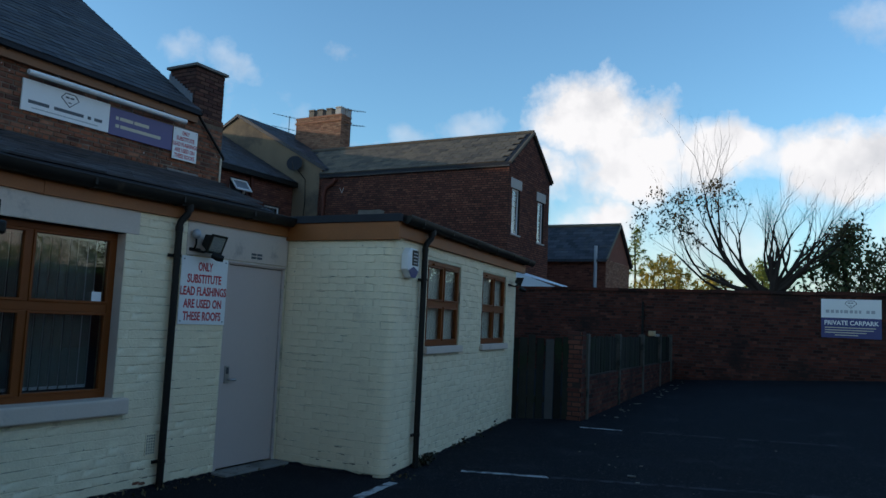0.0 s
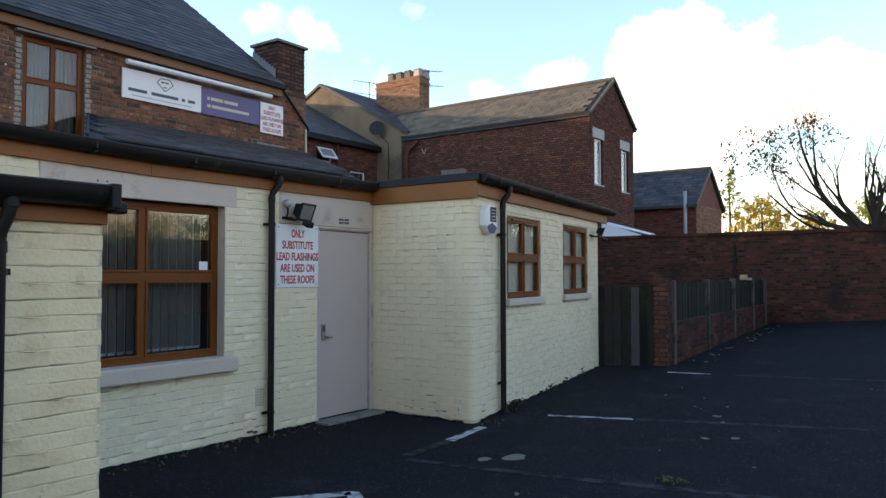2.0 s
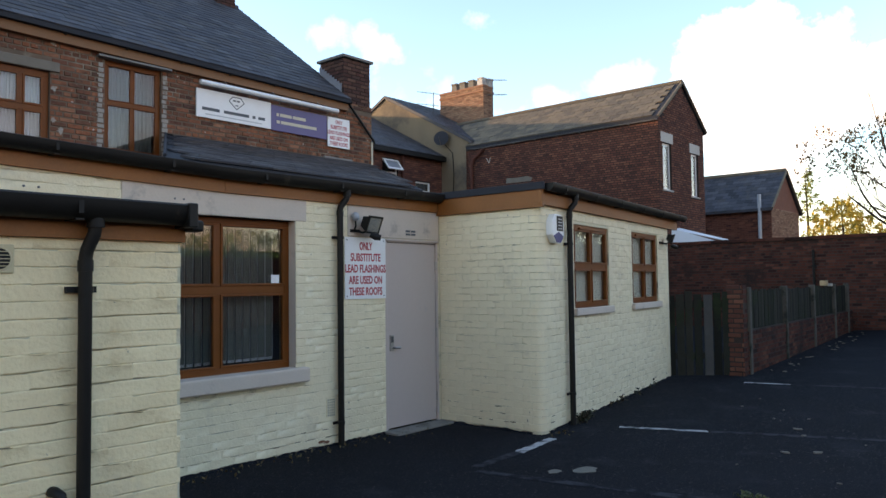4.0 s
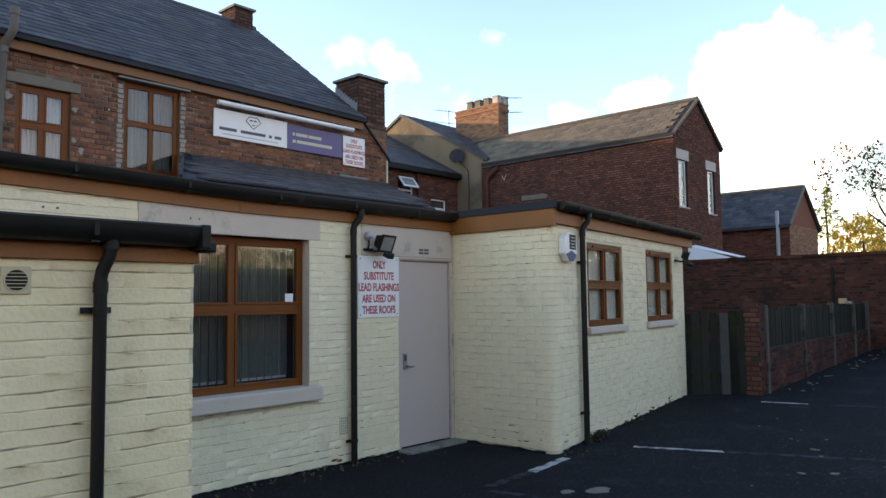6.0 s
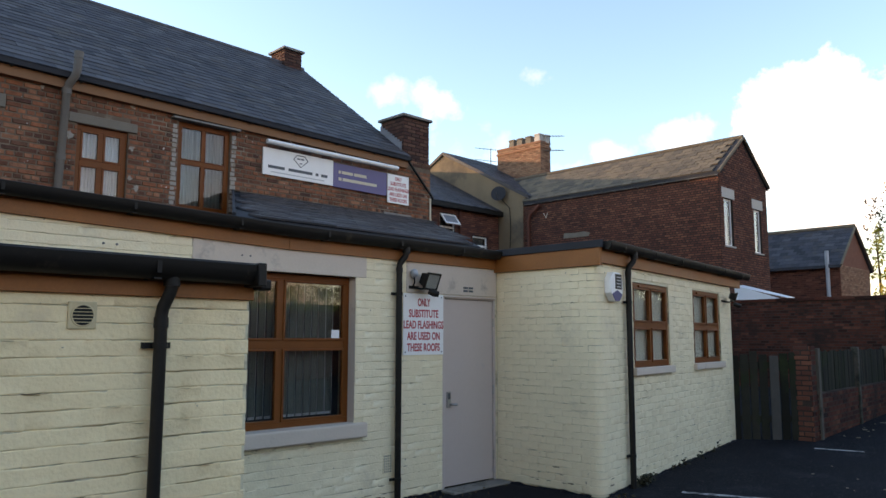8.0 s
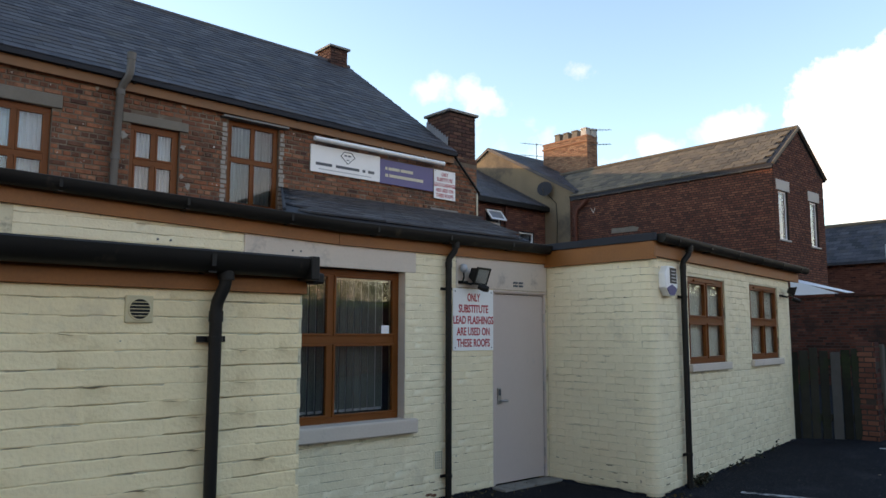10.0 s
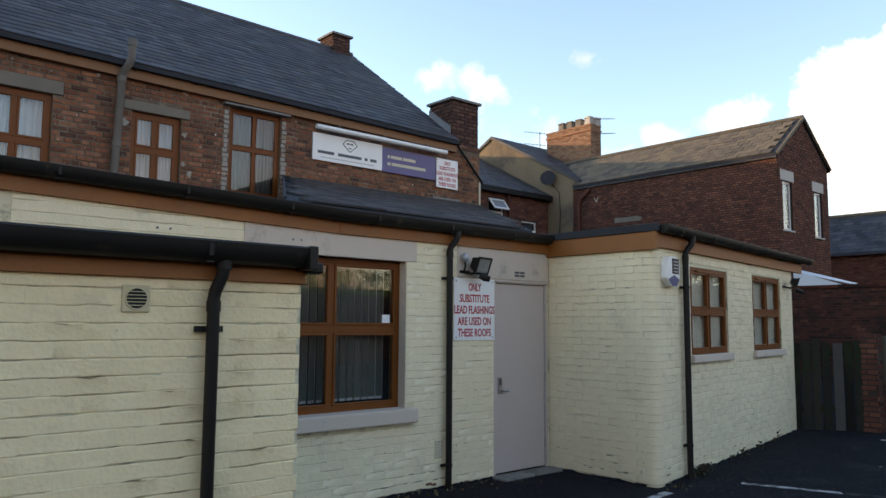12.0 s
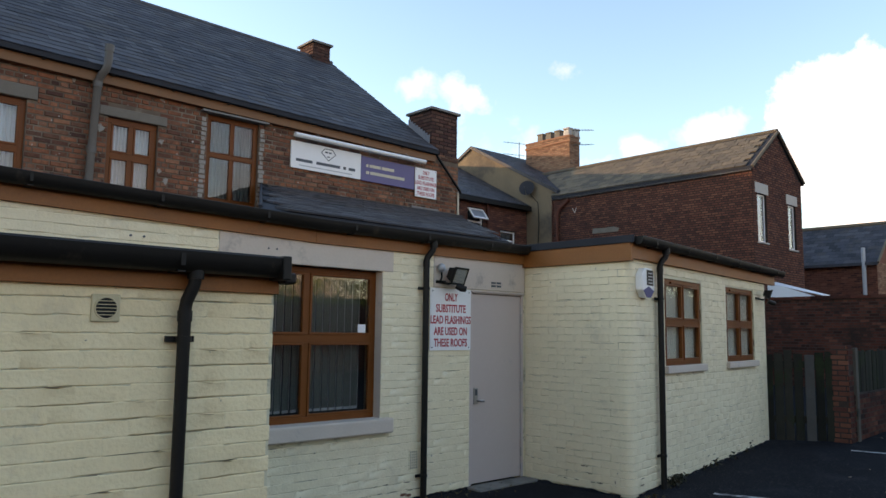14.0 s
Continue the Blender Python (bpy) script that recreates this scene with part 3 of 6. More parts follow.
marking("bay_line", "short white painted bay line worn at its end", [(0.84, -1.53), (0.12, -1.62)], 0.11, LINE)
marking("bay_line", "faded continuation of a bay line on asphalt", [(0.10, -1.62), (-0.58, -1.66)], 0.11, LINE_FADED)
marking("bay_line", "long nearly worn away cross line on asphalt", [(-0.70, -1.75), (-0.39, -3.24), (-0.2, -4.04), (0.05, -5.13), (0.3, -6.2)], 0.11, LINE_FADED)
marking("bay_line", "white painted bay line, bright near the building", [(1.70, -1.80), (2.0, -2.66)], 0.085, LINE)
marking("bay_line", "faded outer half of a white bay line", [(2.01, -2.69), (2.9, -5.2), (3.3, -6.6)], 0.1, LINE_FADED)
marking("bay_line", "white painted bay line beside the brick pier", [(5.50, -1.82), (5.62, -2.40)], 0.085, LINE)
marking("bay_line", "faded outer half of a bay line by the pier", [(5.63, -2.44), (6.35, -5.2)], 0.1, LINE_FADED)
marking("bay_marking", "square white frame painted on the asphalt", [(-2.20, -1.66), (-1.68, -2.03), (-2.02, -2.58), (-2.58, -2.22), (-2.20, -1.66)], 0.12, LINE)
rq = random.Random(8)
for x, y, r in ((-0.10, -2.44, 0.15), (-0.30, -2.27, 0.08)):
    blot = [(x + r * rq.uniform(0.75, 1.15) * math.cos(k * 0.5236), y + 0.62 * r * rq.uniform(0.7, 1.2) * math.sin(k * 0.5236)) for k in range(12)]
    tagged(new("paint_patch", Bm().prism(blot, lie(x, y) + 0.001, lie(x, y) + 0.004).mesh("paint_patch", DEBRIS)), "small ragged patch of worn white paint", "road marking")

# ---- low cream building: front wall, short return and rear wing ----
FA = wall_frame(0, 0, 1, 0)
FB = wall_frame(0.85, 0, 0.02, -1)
FC = wall_frame(0.87, -1.3825, 1, 0.15)
FD = wall_frame(-3.71, -2.3, 1, 0)
TOP = 2.43
WIN_A = (-2.76, -1.216, 0.80, 2.19)
DOOR = (-0.03, 0.83, 0.0, 2.07)
CW = [(0.90, 2.03, 1.275, 2.245), (2.94, 4.12, 1.275, 2.262)]
C_END = 4.68
R = 0.13                                        # rounded corner between the return and the rear wing

wall_a = new("wall_front", pierced(Bm(), FA, -7.5, 0.85, -0.1, 2.555, 0, 0.26, [WIN_A, DOOR]).mesh("wall_front", CREAM_BODY))
tagged(wall_a, "cream painted brick wall with a door and wide window", "wall", kind="structure")
wall_b = new("wall_return", Bm().box(0, 1.385 - R, 0, 0.26, -0.1, TOP - 0.04, FB).mesh("wall_return", CREAM_BODY))
tagged(wall_b, "cream painted brick return wall with rounded corner", "wall", kind="structure")
wall_c = new("wall_rear_wing", pierced(Bm(), FC, R, C_END, -0.1, TOP - 0.02, 0, 0.26, CW).box(C_END - 0.26, C_END, 0.262, 4, -0.1, TOP - 0.02, FC).mesh("wall_rear_wing", CREAM_BODY))
tagged(wall_c, "cream painted brick wall with two small windows", "wall", kind="structure")
wall_d = new("wall_outhouse", Bm().box(-3.6, 0, 0, 0.24, -0.1, 1.83, FD).box(-0.24, 0, 0.242, 2.28, -0.1, 1.83, FD).mesh("wall_outhouse", CREAM_BODY))
tagged(wall_d, "cream painted brick wall of the low outhouse", "wall", kind="structure")

# the rounded corner, as upright facets between the two walls
ca, cb = FB @ Vector((1.385 - R, 0, 0)), FC @ Vector((R, 0, 0))
corner = FB @ Vector((1.385, 0, 0))
arc = []
for k in range(7):
    s = k / 6
    q = (1 - s) ** 2 * ca + 2 * s * (1 - s) * corner + s * s * cb
    arc.append((q.x, q.y))
cpoly = arc + [tuple((FC @ Vector((R, 0.2, 0)))[:2]), tuple((FB @ Vector((1.385 - R, 0.2, 0)))[:2])]
bullnose = smooth(new("wall_corner", Bm().prism(cpoly, -0.1, TOP - 0.04).mesh("wall_corner", CREAM_BODY)), 35)
tagged(bullnose, "rounded cream painted brick corner", "wall", kind="structure")

# lintels, sills, threshold
def slab(name, label, m, u0, u1, v0, v1, z0, z1, mat, w=0.008, category="trim", kind="structure"):
    return tagged(bevelled(new(name, Bm().box(u0, u1, v0, v1, z0, z1, m).mesh(name, mat)), w), label, category, kind=kind)


slab("lintel", "lilac-grey painted stone window lintel", FA, -2.91, -1.088, -0.011, 0.12, 2.19, 2.44, STONE_PAINT)
slab("lintel", "lilac-grey painted panel over the door", FA, -0.56, 0.845, -0.010, 0.12, 2.075, 2.43, STONE_PAINT)
slab("window_sill", "thick lilac-grey painted stone sill", FA, -2.88, -1.107, -0.085, 0.12, 0.667, 0.803, STONE_PAINT, 0.015)
slab("window_reveal", "lilac-grey painted reveal beside the window", FA, -1.219, -1.212, 0.0, 0.10, 0.803, 2.19, STONE_PAINT, 0.002)
slab("doorstep", "worn pale concrete doorstep", FA, -0.06, 0.98, -0.21, 0.02, -0.05, 0.024, CONCRETE, 0.012)
for a, b, c, d in CW:
    slab("window_sill", "lilac-grey painted stone sill of a small window", FC, a - 0.04, b + 0.05, -0.055, 0.12, c - 0.085, c, STONE_PAINT, 0.01)

# windows
win = window("window_1", FA, *WIN_A, "wide brown wooden window with vertical blinds", 2, 0.535, face=0.055, bar=0.052, recess=0.10, sash=0.022, double=True)
for (a, b, c, d), nm in zip(CW, ("window_2", "window_3")):
    window(nm, FC, a, b, c, d, "brown wooden four-light window with a pale blind", 2, 0.5, recess=0.015, face=0.055, bar=0.045, backing=PLAIN_BLIND, sash=0.022, deep=0.05)
    part("trickle_vent", Bm().box(a + 0.2, b - 0.25, -0.004, 0.015, d - 0.05, d - 0.03, FC), WOOD, bpy.data.objects[nm])
part("window_sticker", Bm().box(-1.42, -1.33, 0.102, 0.105, 1.60, 1.68, FA), WHITE, win, "small white sticker on the glass")

# room behind the wide window, its dimness put into the plaster's grey, with its blinds
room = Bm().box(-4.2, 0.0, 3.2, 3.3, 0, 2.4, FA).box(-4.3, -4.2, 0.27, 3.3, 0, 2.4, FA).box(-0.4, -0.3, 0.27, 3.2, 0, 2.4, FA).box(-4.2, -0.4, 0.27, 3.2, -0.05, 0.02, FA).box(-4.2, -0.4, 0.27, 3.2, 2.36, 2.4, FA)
tagged(new("room_walls", room.mesh("room_walls", ROOM)), "plain room behind the window, dimness painted into its dark plaster", "wall", kind="structure")
blinds = thing("vertical_blind", "grey fabric vertical blind, drawn across behind the window", "blind")
part("headrail", Bm().box(-2.70, -1.26, 0.22, 0.26, 2.10, 2.14, FA), WHITE_DULL, blinds)
rb = random.Random(4)
for k in range(17):
    u = -2.68 + k * 0.083
    turn = FA @ pose(u, 0.24, 0, 0, 0, 12 + rb.uniform(-5, 5) if k < 15 else 2)
    s = part("blind_slat", Bm().box(-0.043, 0.043, -0.001, 0.001, 0.90, 2.10, turn), BLIND, blinds)
    part("slat_edge", Bm().box(0.038, 0.044, -0.004, -0.002, 0.90, 2.10, turn), WHITE, s, "pale slat edge")
    part("slat_weight", Bm().box(-0.040, 0.040, -0.003, 0.003, 0.880, 0.905, turn), WHITE, s, "white slat weight")

# door
door = thing("door_1", "closed lilac-grey flush door in a painted frame", "door", "structure")
fr = Bm().box(-0.03, 0.01, 0.0, 0.10, 0.024, 2.07, FA).box(0.80, 0.83, 0.0, 0.10, 0.024, 2.07, FA).box(0.01, 0.80, 0.0, 0.10, 2.035, 2.07, FA)
bevelled(part("door_frame", fr, DOOR_PAINT, door), 0.004)
bevelled(part("door_leaf", Bm().box(0.018, 0.793, 0.018, 0.062, 0.036, 2.027, FA), DOOR_PAINT, door), 0.003)
bevelled(part("drip_bar", Bm().box(-0.03, 0.83, -0.02, 0.0, 2.048, 2.066, FA), DOOR_PAINT, door), 0.004)
for z in (0.30, 1.02, 1.78):
    smooth(part("hinge", Bm().tube([FA @ Vector((0.800, 0.006, z + k)) for k in (-0.05, 0.05)], 0.011, 10), METAL, door, "dull steel hinge"))
hd = bevelled(part("lock_plate", Bm().box(0.052, 0.112, 0.006, 0.018, 0.86, 1.03, FA), METAL, door, "steel lock plate"), 0.004)
smooth(part("knob", Bm().tube([FA @ Vector(p) for p in ((0.10, 0.004, 0.895), (0.10, -0.03, 0.895), (0.125, -0.046, 0.895), (0.150, -0.046, 0.894))], [0.012, 0.012, 0.015, 0.015], 12), METAL, hd))
part("keypad", Bm().box(0.066, 0.098, 0.002, 0.006, 0.95, 1.015, FA), GREY_INK, hd)

# fascias, flat roof edges
FALL = FA @ Matrix(((1, 0, 0, 0), (0, 1, 0, 0), (-0.028, 0, 1, -0.056), (0, 0, 0, 1)))   # the far stretch falls towards the downpipe
slab("fascia", "orange-brown stained fascia board", FA, -2.0, 0.86, -0.035, 0.0, 2.395, 2.575, FASCIA, 0.003)
slab("fascia", "orange-brown fascia board rising along the front wall", FALL, -7.5, -2.003, -0.035, 0.0, 2.395, 2.575, FASCIA, 0.003)
slab("fascia", "orange-brown stained fascia board of the return", FB, -0.03, 1.44, -0.045, 0.0, 2.36, 2.55, FASCIA, 0.003)
slab("fascia", "orange-brown stained fascia board of the rear wing", FC, -0.045, C_END + 0.42, -0.047, 0.0, 2.39, 2.585, FASCIA, 0.003)
slab("soffit", "boarded overhang at the wing's end", FC, C_END + 0.002, C_END + 0.42, 0.002, 1.0, 2.42, 2.58, FASCIA, 0.003)
slab("roof_edge", "dark felt roof edge", FB, -0.02, 1.47, -0.065, -0.02, 2.543, 2.622, FELT, 0.006)
wing = [tuple((FC @ Vector(p))[:2]) for p in ((-0.02, -0.02, 0), (C_END + 0.42, -0.02, 0), (C_END + 0.42, 4.0, 0), (0.55, 4.0, 0))]
tagged(new("roof_wing", Bm().prism(wing, 2.57, 2.612).mesh("roof_wing", FELT)), "flat dark felt roof of the rear wing", "roof", kind="structure")
tagged(new("roof_front", Bm().box(-7.5, 0.33, -0.02, 5.28, 2.56, 2.60).mesh("roof_front", FELT)), "flat dark felt roof of the front building", "roof", kind="structure")
tagged(new("roof_outhouse", Bm().box(-3.66, 0.02, -0.03, 2.28, 1.95, 1.99, FD).mesh("roof_outhouse", FELT)), "flat felt roof of the outhouse", "roof", kind="structure")
slab("fascia", "orange-brown fascia board of the outhouse", FD, -3.62, 0.012, -0.03, 0.0, 1.797, 1.945, FASCIA, 0.003)

gutter("gutter", FA, -2.0, 0.78, -0.036, 2.535, "black plastic gutter along the front building", size=0.125)
gutter("gutter", FALL, -7.4, -2.0, -0.036, 2.535, "black plastic gutter falling gently along the front wall", size=0.125)
gutter("gutter", FC, 0.02, C_END + 0.62, -0.049, 2.555, "black plastic gutter along the rear wing", size=0.115)
gutter("gutter", FD, -3.6, -0.006, -0.031, 1.905, "black plastic gutter on the outhouse", size=0.125)
slab("gutter_stop", "black gutter end block", FD, -0.048, 0.0, -0.17, -0.02, 1.862, 1.98, BLACK, 0.006, "gutter", "")
slab("gutter_return", "short black gutter return round the outhouse corner", FD, 0.003, 0.075, -0.10, -0.015, 1.848, 1.905, BLACK, 0.012, "gutter", "")
downpipe(FA, -0.705, -0.10, -0.06, 2.52, 0.0, "black round downpipe beside the warning sign", (2.05, 0.22))
downpipe(FC, 0.66, -0.11, -0.06, 2.54, 0.0, "black round downpipe on the rear wing's corner", (2.0, 0.35))
downpipe(FD, -0.487, -0.088, -0.055, 1.90, 0.0, "black round downpipe on the outhouse", (1.57, 0.30), r=0.0295, shift=-0.028)
wp = thing("waste_pipe", "short black waste pipe with an elbow low on the outhouse", "pipe")
smooth(part("pipe", Bm().tube([FD @ Vector(p) for p in ((-0.60, 0.01, 0.70), (-0.60, -0.035, 0.705), (-0.585, -0.06, 0.69), (-0.578, -0.065, 0.64), (-0.578, -0.065, 0.0))], 0.024, 12), BLACK, wp), 50)
smooth(part("pipe_joint", Bm().tube([FD @ Vector((-0.578, -0.065, z)) for z in (0.60, 0.655)], 0.031, 12), BLACK, wp))

# wall fittings
vent = thing("wall_vent", "square cream louvred vent grille", "vent")
bevelled(part("vent_plate", Bm().box(-0.885, -0.763, -0.016, 0.0, 1.642, 1.763, FD), VENT_CREAM, vent), 0.006)
smooth(part("vent_rim", Bm().tube([FD @ Vector((-0.824, v, 1.7025)) for v in (-0.016, -0.021)], [0.052, 0.049], 24), VENT_CREAM, vent))
smooth(part("vent_opening", Bm().tube([FD @ Vector((-0.824, v, 1.7025)) for v in (-0.019, -0.0215)], 0.044, 24), BLACK, vent))
for k in range(5):
    z = 1.6725 + k * 0.015
    hw = math.sqrt(max(0.044 ** 2 - (z - 1.7025) ** 2, 0))
    part("louvre", Bm().box(-0.824 - hw, -0.824 + hw, -0.026, -0.021, z - 0.0015, z + 0.0015, FD), VENT_CREAM, vent)
airb = thing("air_brick", "cream painted air brick low in the wall", "vent")
part("vent_plate", Bm().box(-0.85, -0.74, -0.011, -0.002, 0.28, 0.47, FA), CREAM, airb)
for i in range(4):
    for j in range(7):
        part("vent_hole", Bm().box(-0.838 + i * 0.025, -0.826 + i * 0.025, -0.013, -0.0105, 0.292 + j * 0.025, 0.306 + j * 0.025, FA), GREY_INK, airb)
slots = thing("slot_vent", "two short dark slots over the door", "vent")
for a in (0.29, 0.375):
    for z in (2.115, 2.15):
        part("slot", Bm().box(a, a + 0.07, -0.0135, -0.009, z, z + 0.022, FA), GREY_INK, slots)


def floodlight(m, u, v, z, label, yaw=0, big=1.0):
    f = thing("floodlight", label, "security light")
    k = m @ pose(u, v, z, 0, 0, yaw) @ pose(0, 0, 0, 20, 0, 0)
    s = big
    body = Bm().add([k @ Vector(p) for p in [(-0.105 * s, 0, -0.075 * s), (0.105 * s, 0, -0.075 * s), (0.105 * s, 0, 0.075 * s), (-0.105 * s, 0, 0.075 * s),
                                            (-0.06 * s, 0.10 * s, -0.045 * s), (0.06 * s, 0.10 * s, -0.045 * s), (0.06 * s, 0.10 * s, 0.05 * s), (-0.06 * s, 0.10 * s, 0.05 * s)]],
                    [(3, 2, 1, 0), (4, 5, 6, 7), (0, 1, 5, 4), (1, 2, 6, 5), (2, 3, 7, 6), (3, 0, 4, 7)])
    bevelled(part("lamp_body", body, BLACK, f), 0.006)
    rim = Bm().box(-0.115 * s, 0.115 * s, -0.014, 0.004, 0.066 * s, 0.084 * s, k).box(-0.115 * s, 0.115 * s, -0.014, 0.004, -0.084 * s, -0.066 * s, k)
    rim.box(-0.115 * s, -0.098 * s, -0.014, 0.004, -0.066 * s, 0.066 * s, k).box(0.098 * s, 0.115 * s, -0.014, 0.004, -0.066 * s, 0.066 * s, k)
    part("lamp_rim", rim, BLACK, f)
    part("reflector", Bm().box(-0.097 * s, 0.097 * s, -0.006, -0.002, -0.065 * s, 0.065 * s, k), LEAD, f, "dull grey reflector")
    g = part("lens", Bm().box(-0.098 * s, 0.098 * s, -0.012, -0.009, -0.066 * s, 0.066 * s, k), GLASS, f)
    g.visible_shadow = False
    smooth(part("arm", Bm().tube([m @ Vector(p) for p in ((u - 0.12, 0.0, z - 0.06), (u - 0.09, v * 0.6, z - 0.08), (u, v + 0.05, z - 0.05))], 0.012, 8), BLACK, f))
    part("wall_plate", Bm().box(u - 0.19, u - 0.06, -0.022, 0.0, z - 0.075, z - 0.045, m), BLACK, f)
    smooth(part("detector", Bm().tube([m @ Vector(p) for p in ((u - 0.035, v + 0.01, z - 0.10), (u, v - 0.03, z - 0.125), (u + 0.04, v - 0.06, z - 0.135))], [0.030, 0.036, 0.030], 12), BLACK, f))
    return f


floodlight(FA, -0.34, -0.16, 2.19, "black floodlight with a detector above the warning sign", yaw=14, big=1.1)
floodlight(FC, 4.42, -0.15, 2.22, "small black floodlight at the wing's end", yaw=25, big=0.8)
ball = thing("outdoor_sensor", "small round grey sensor on a stalk", "sensor")
smooth(part("dome", Bm().tube([FA @ Vector((-0.49, -0.05, 2.275 + z)) for z in (-0.045, -0.03, 0.0, 0.03, 0.045)], [0.012, 0.034, 0.044, 0.034, 0.010], 14), GALV, ball), 80)
smooth(part("stalk", Bm().tube([FA @ Vector(p) for p in ((-0.49, -0.05, 2.235), (-0.485, -0.05, 2.18), (-0.48, -0.02, 2.13), (-0.48, 0.0, 2.13))], 0.009, 8), BLACK, ball))

# alarm box: an elongated hexagon
alarm = thing("alarm_box", "white hexagonal burglar alarm box with a blue tip", "alarm")
hexa = [(-0.15, -0.075), (-0.06, -0.16), (0.06, -0.16), (0.15, -0.075), (0.15, 0.075), (0.08, 0.15), (-0.08, 0.15), (-0.15, 0.075)]
def plate(bm, m, u, z, pts, v0, v1):
    n = len(pts)
    return bm.add([m @ Vector((u + a, v, z + b)) for v in (v0, v1) for a, b in pts],
                  [tuple(range(n)), tuple(range(2 * n - 1, n - 1, -1))] + [((i + 1) % n, i, n + i, n + (i + 1) % n) for i in range(n)])
bevelled(part("alarm_cover", plate(Bm(), FC, 0.30, 2.155, hexa, -0.085, -0.002), WHITE, alarm), 0.012, 3)
part("alarm_tip", plate(Bm(), FC, 0.30, 2.155, [(-0.055, -0.155), (0.055, -0.155), (0.13, -0.085), (0.0, -0.04), (-0.13, -0.085)], -0.088, -0.084), NAVY, alarm, "blue lower tip")
lab = part("alarm_label", Bm().box(0.255, 0.415, -0.088, -0.084, 2.125, 2.285, FC), BLACK, alarm, "dark printed label")
for k in range(4):
    part("print_bar", Bm().box(0.288, 0.392, -0.090, -0.087, 2.145 + k * 0.034, 2.155 + k * 0.034, FC), PALE_INK, lab)


# ---- signs ----
def warning_sign(m, u0, u1, z0, z1, label, v=-0.012):
    s = thing("warning_sign", label, "sign")
    bevelled(part("board", Bm().box(u0, u1, v - 0.006, v, z0, z1, m), WHITE, s), 0.002)
    w, h = u1 - u0, z1 - z0
    for k, line in enumerate(("ONLY", "SUBSTITUTE", "LEAD FLASHINGS", "ARE USED ON", "THESE ROOFS")):
        span = (0.31, 0.73, 0.985, 0.81, 0.81)[k] * w
        ob = lettering(line, s, m @ Matrix.Translation(((u0 + u1) / 2, v - 0.0072, z1 - h * (0.200 + 0.184 * k))), 0.176 * h, RED_INK, "letters")
        wide = max(c[0] for c in ob.bound_box) - min(c[0] for c in ob.bound_box)
        ob.matrix_basis = ob.matrix_basis @ Matrix.Diagonal((span / wide, 1, 1, 1))
    for a in (u0 + 0.03, u1 - 0.03):
        for b in (z0 + 0.03, z1 - 0.03):
            part("screw", Bm().tube([m @ Vector((a, v - k, b)) for k in (0.005, 0.009)], 0.007, 8), GREY_INK, s)
    return s


def logo(parent, m, u, z, s, v, mat):
    """A plain emblem: a flattened six-sided outline with bars in it."""
    o = [(-1, 0.1), (-0.55, 0.62), (0.55, 0.62), (1, 0.1), (0, -0.75)]
    for (a, b), (c, d) in zip(o, o[1:] + o[:1]):
        part("emblem_edge", Bm().tube([m @ Vector((u + a * s, v, z + b * s)), m @ Vector((u + c * s, v, z + d * s))], s * 0.045, 6), mat, parent)
    for a, b, w, h in ((-0.3, 0.22, 0.2, 0.28), (0.22, 0.22, 0.2, 0.28), (0, -0.3, 0.18, 0.2)):
        part("emblem_bar", Bm().box(u + (a - w) * s, u + (a + w) * s, v - 0.0015, v + 0.002, z + (b - h * 0.3) * s, z + (b + h * 0.3) * s, m), mat, parent)


def bars(parent, m, v, rows, mat, name="print_bar"):
    for u0, z0, widths, h in rows:
        u = u0
        for w in widths:
            part(name, Bm().box(u, u + w, v - 0.003, v, z0, z0 + h, m), mat, parent)
            u += w + h * 0.45


warning_sign(FA, -0.61, -0.031, 1.43, 2.066, "white board with red capitals about substitute lead flashings")
FM = wall_frame(0, 5.3, 1, 0)
FME = FM @ Matrix(((1, 0, 0, 0), (0, 1, 0, 0), (-0.015, 0, 1, 0.0618), (0, 0, 0, 1)))   # its eaves have settled at one end
warning_sign(FM, 3.63, 4.19, 4.24, 4.815, "white board with red capitals high on the brick wall", v=-0.05)

co = thing("company_sign", "long white and indigo company signboard on brick", "sign")
bevelled(part("white_board", Bm().box(0.86, 2.33, -0.045, -0.015, 4.375, 4.85, FM), WHITE, co), 0.004)
bevelled(part("indigo_board", Bm().box(2.333, 3.62, -0.045, -0.015, 4.365, 4.82, FM), PURPLE, co), 0.004)
logo(co, FM, 1.62, 4.715, 0.15, -0.047, GREY_INK)
bars(co, FM, -0.045, [(0.96, 4.50, (0.33,), 0.05), (1.37, 4.50, (0.50,), 0.05), (1.94, 4.50, (0.06,), 0.05), (2.06, 4.50, (0.14,), 0.05)], GREY_INK)
bars(co, FM, -0.045, [(1.02, 4.43, (0.5, 0.35, 0.25), 0.014)], PALE_INK)
bars(co, FM, -0.045, [(2.45, 4.63, (0.05, 0.26, 0.30), 0.055), (2.45, 4.50, (0.07, 0.82), 0.055)], WHITE_DULL)
tubel = thing("sign_light", "long white tubular trough light above the signboard", "sign light")
smooth(part("tube", Bm().tube([FM @ Vector((u, -0.16, 4.925)) for u in (0.86, 3.80)], 0.042, 14), WHITE, tubel))
for u in (1.35, 2.33, 3.35):
    part("light_arm", Bm().tube([FM @ Vector(p) for p in ((u, 0.0, 5.02), (u, -0.10, 5.02), (u, -0.16, 4.965))], 0.012, 8), METAL, tubel)

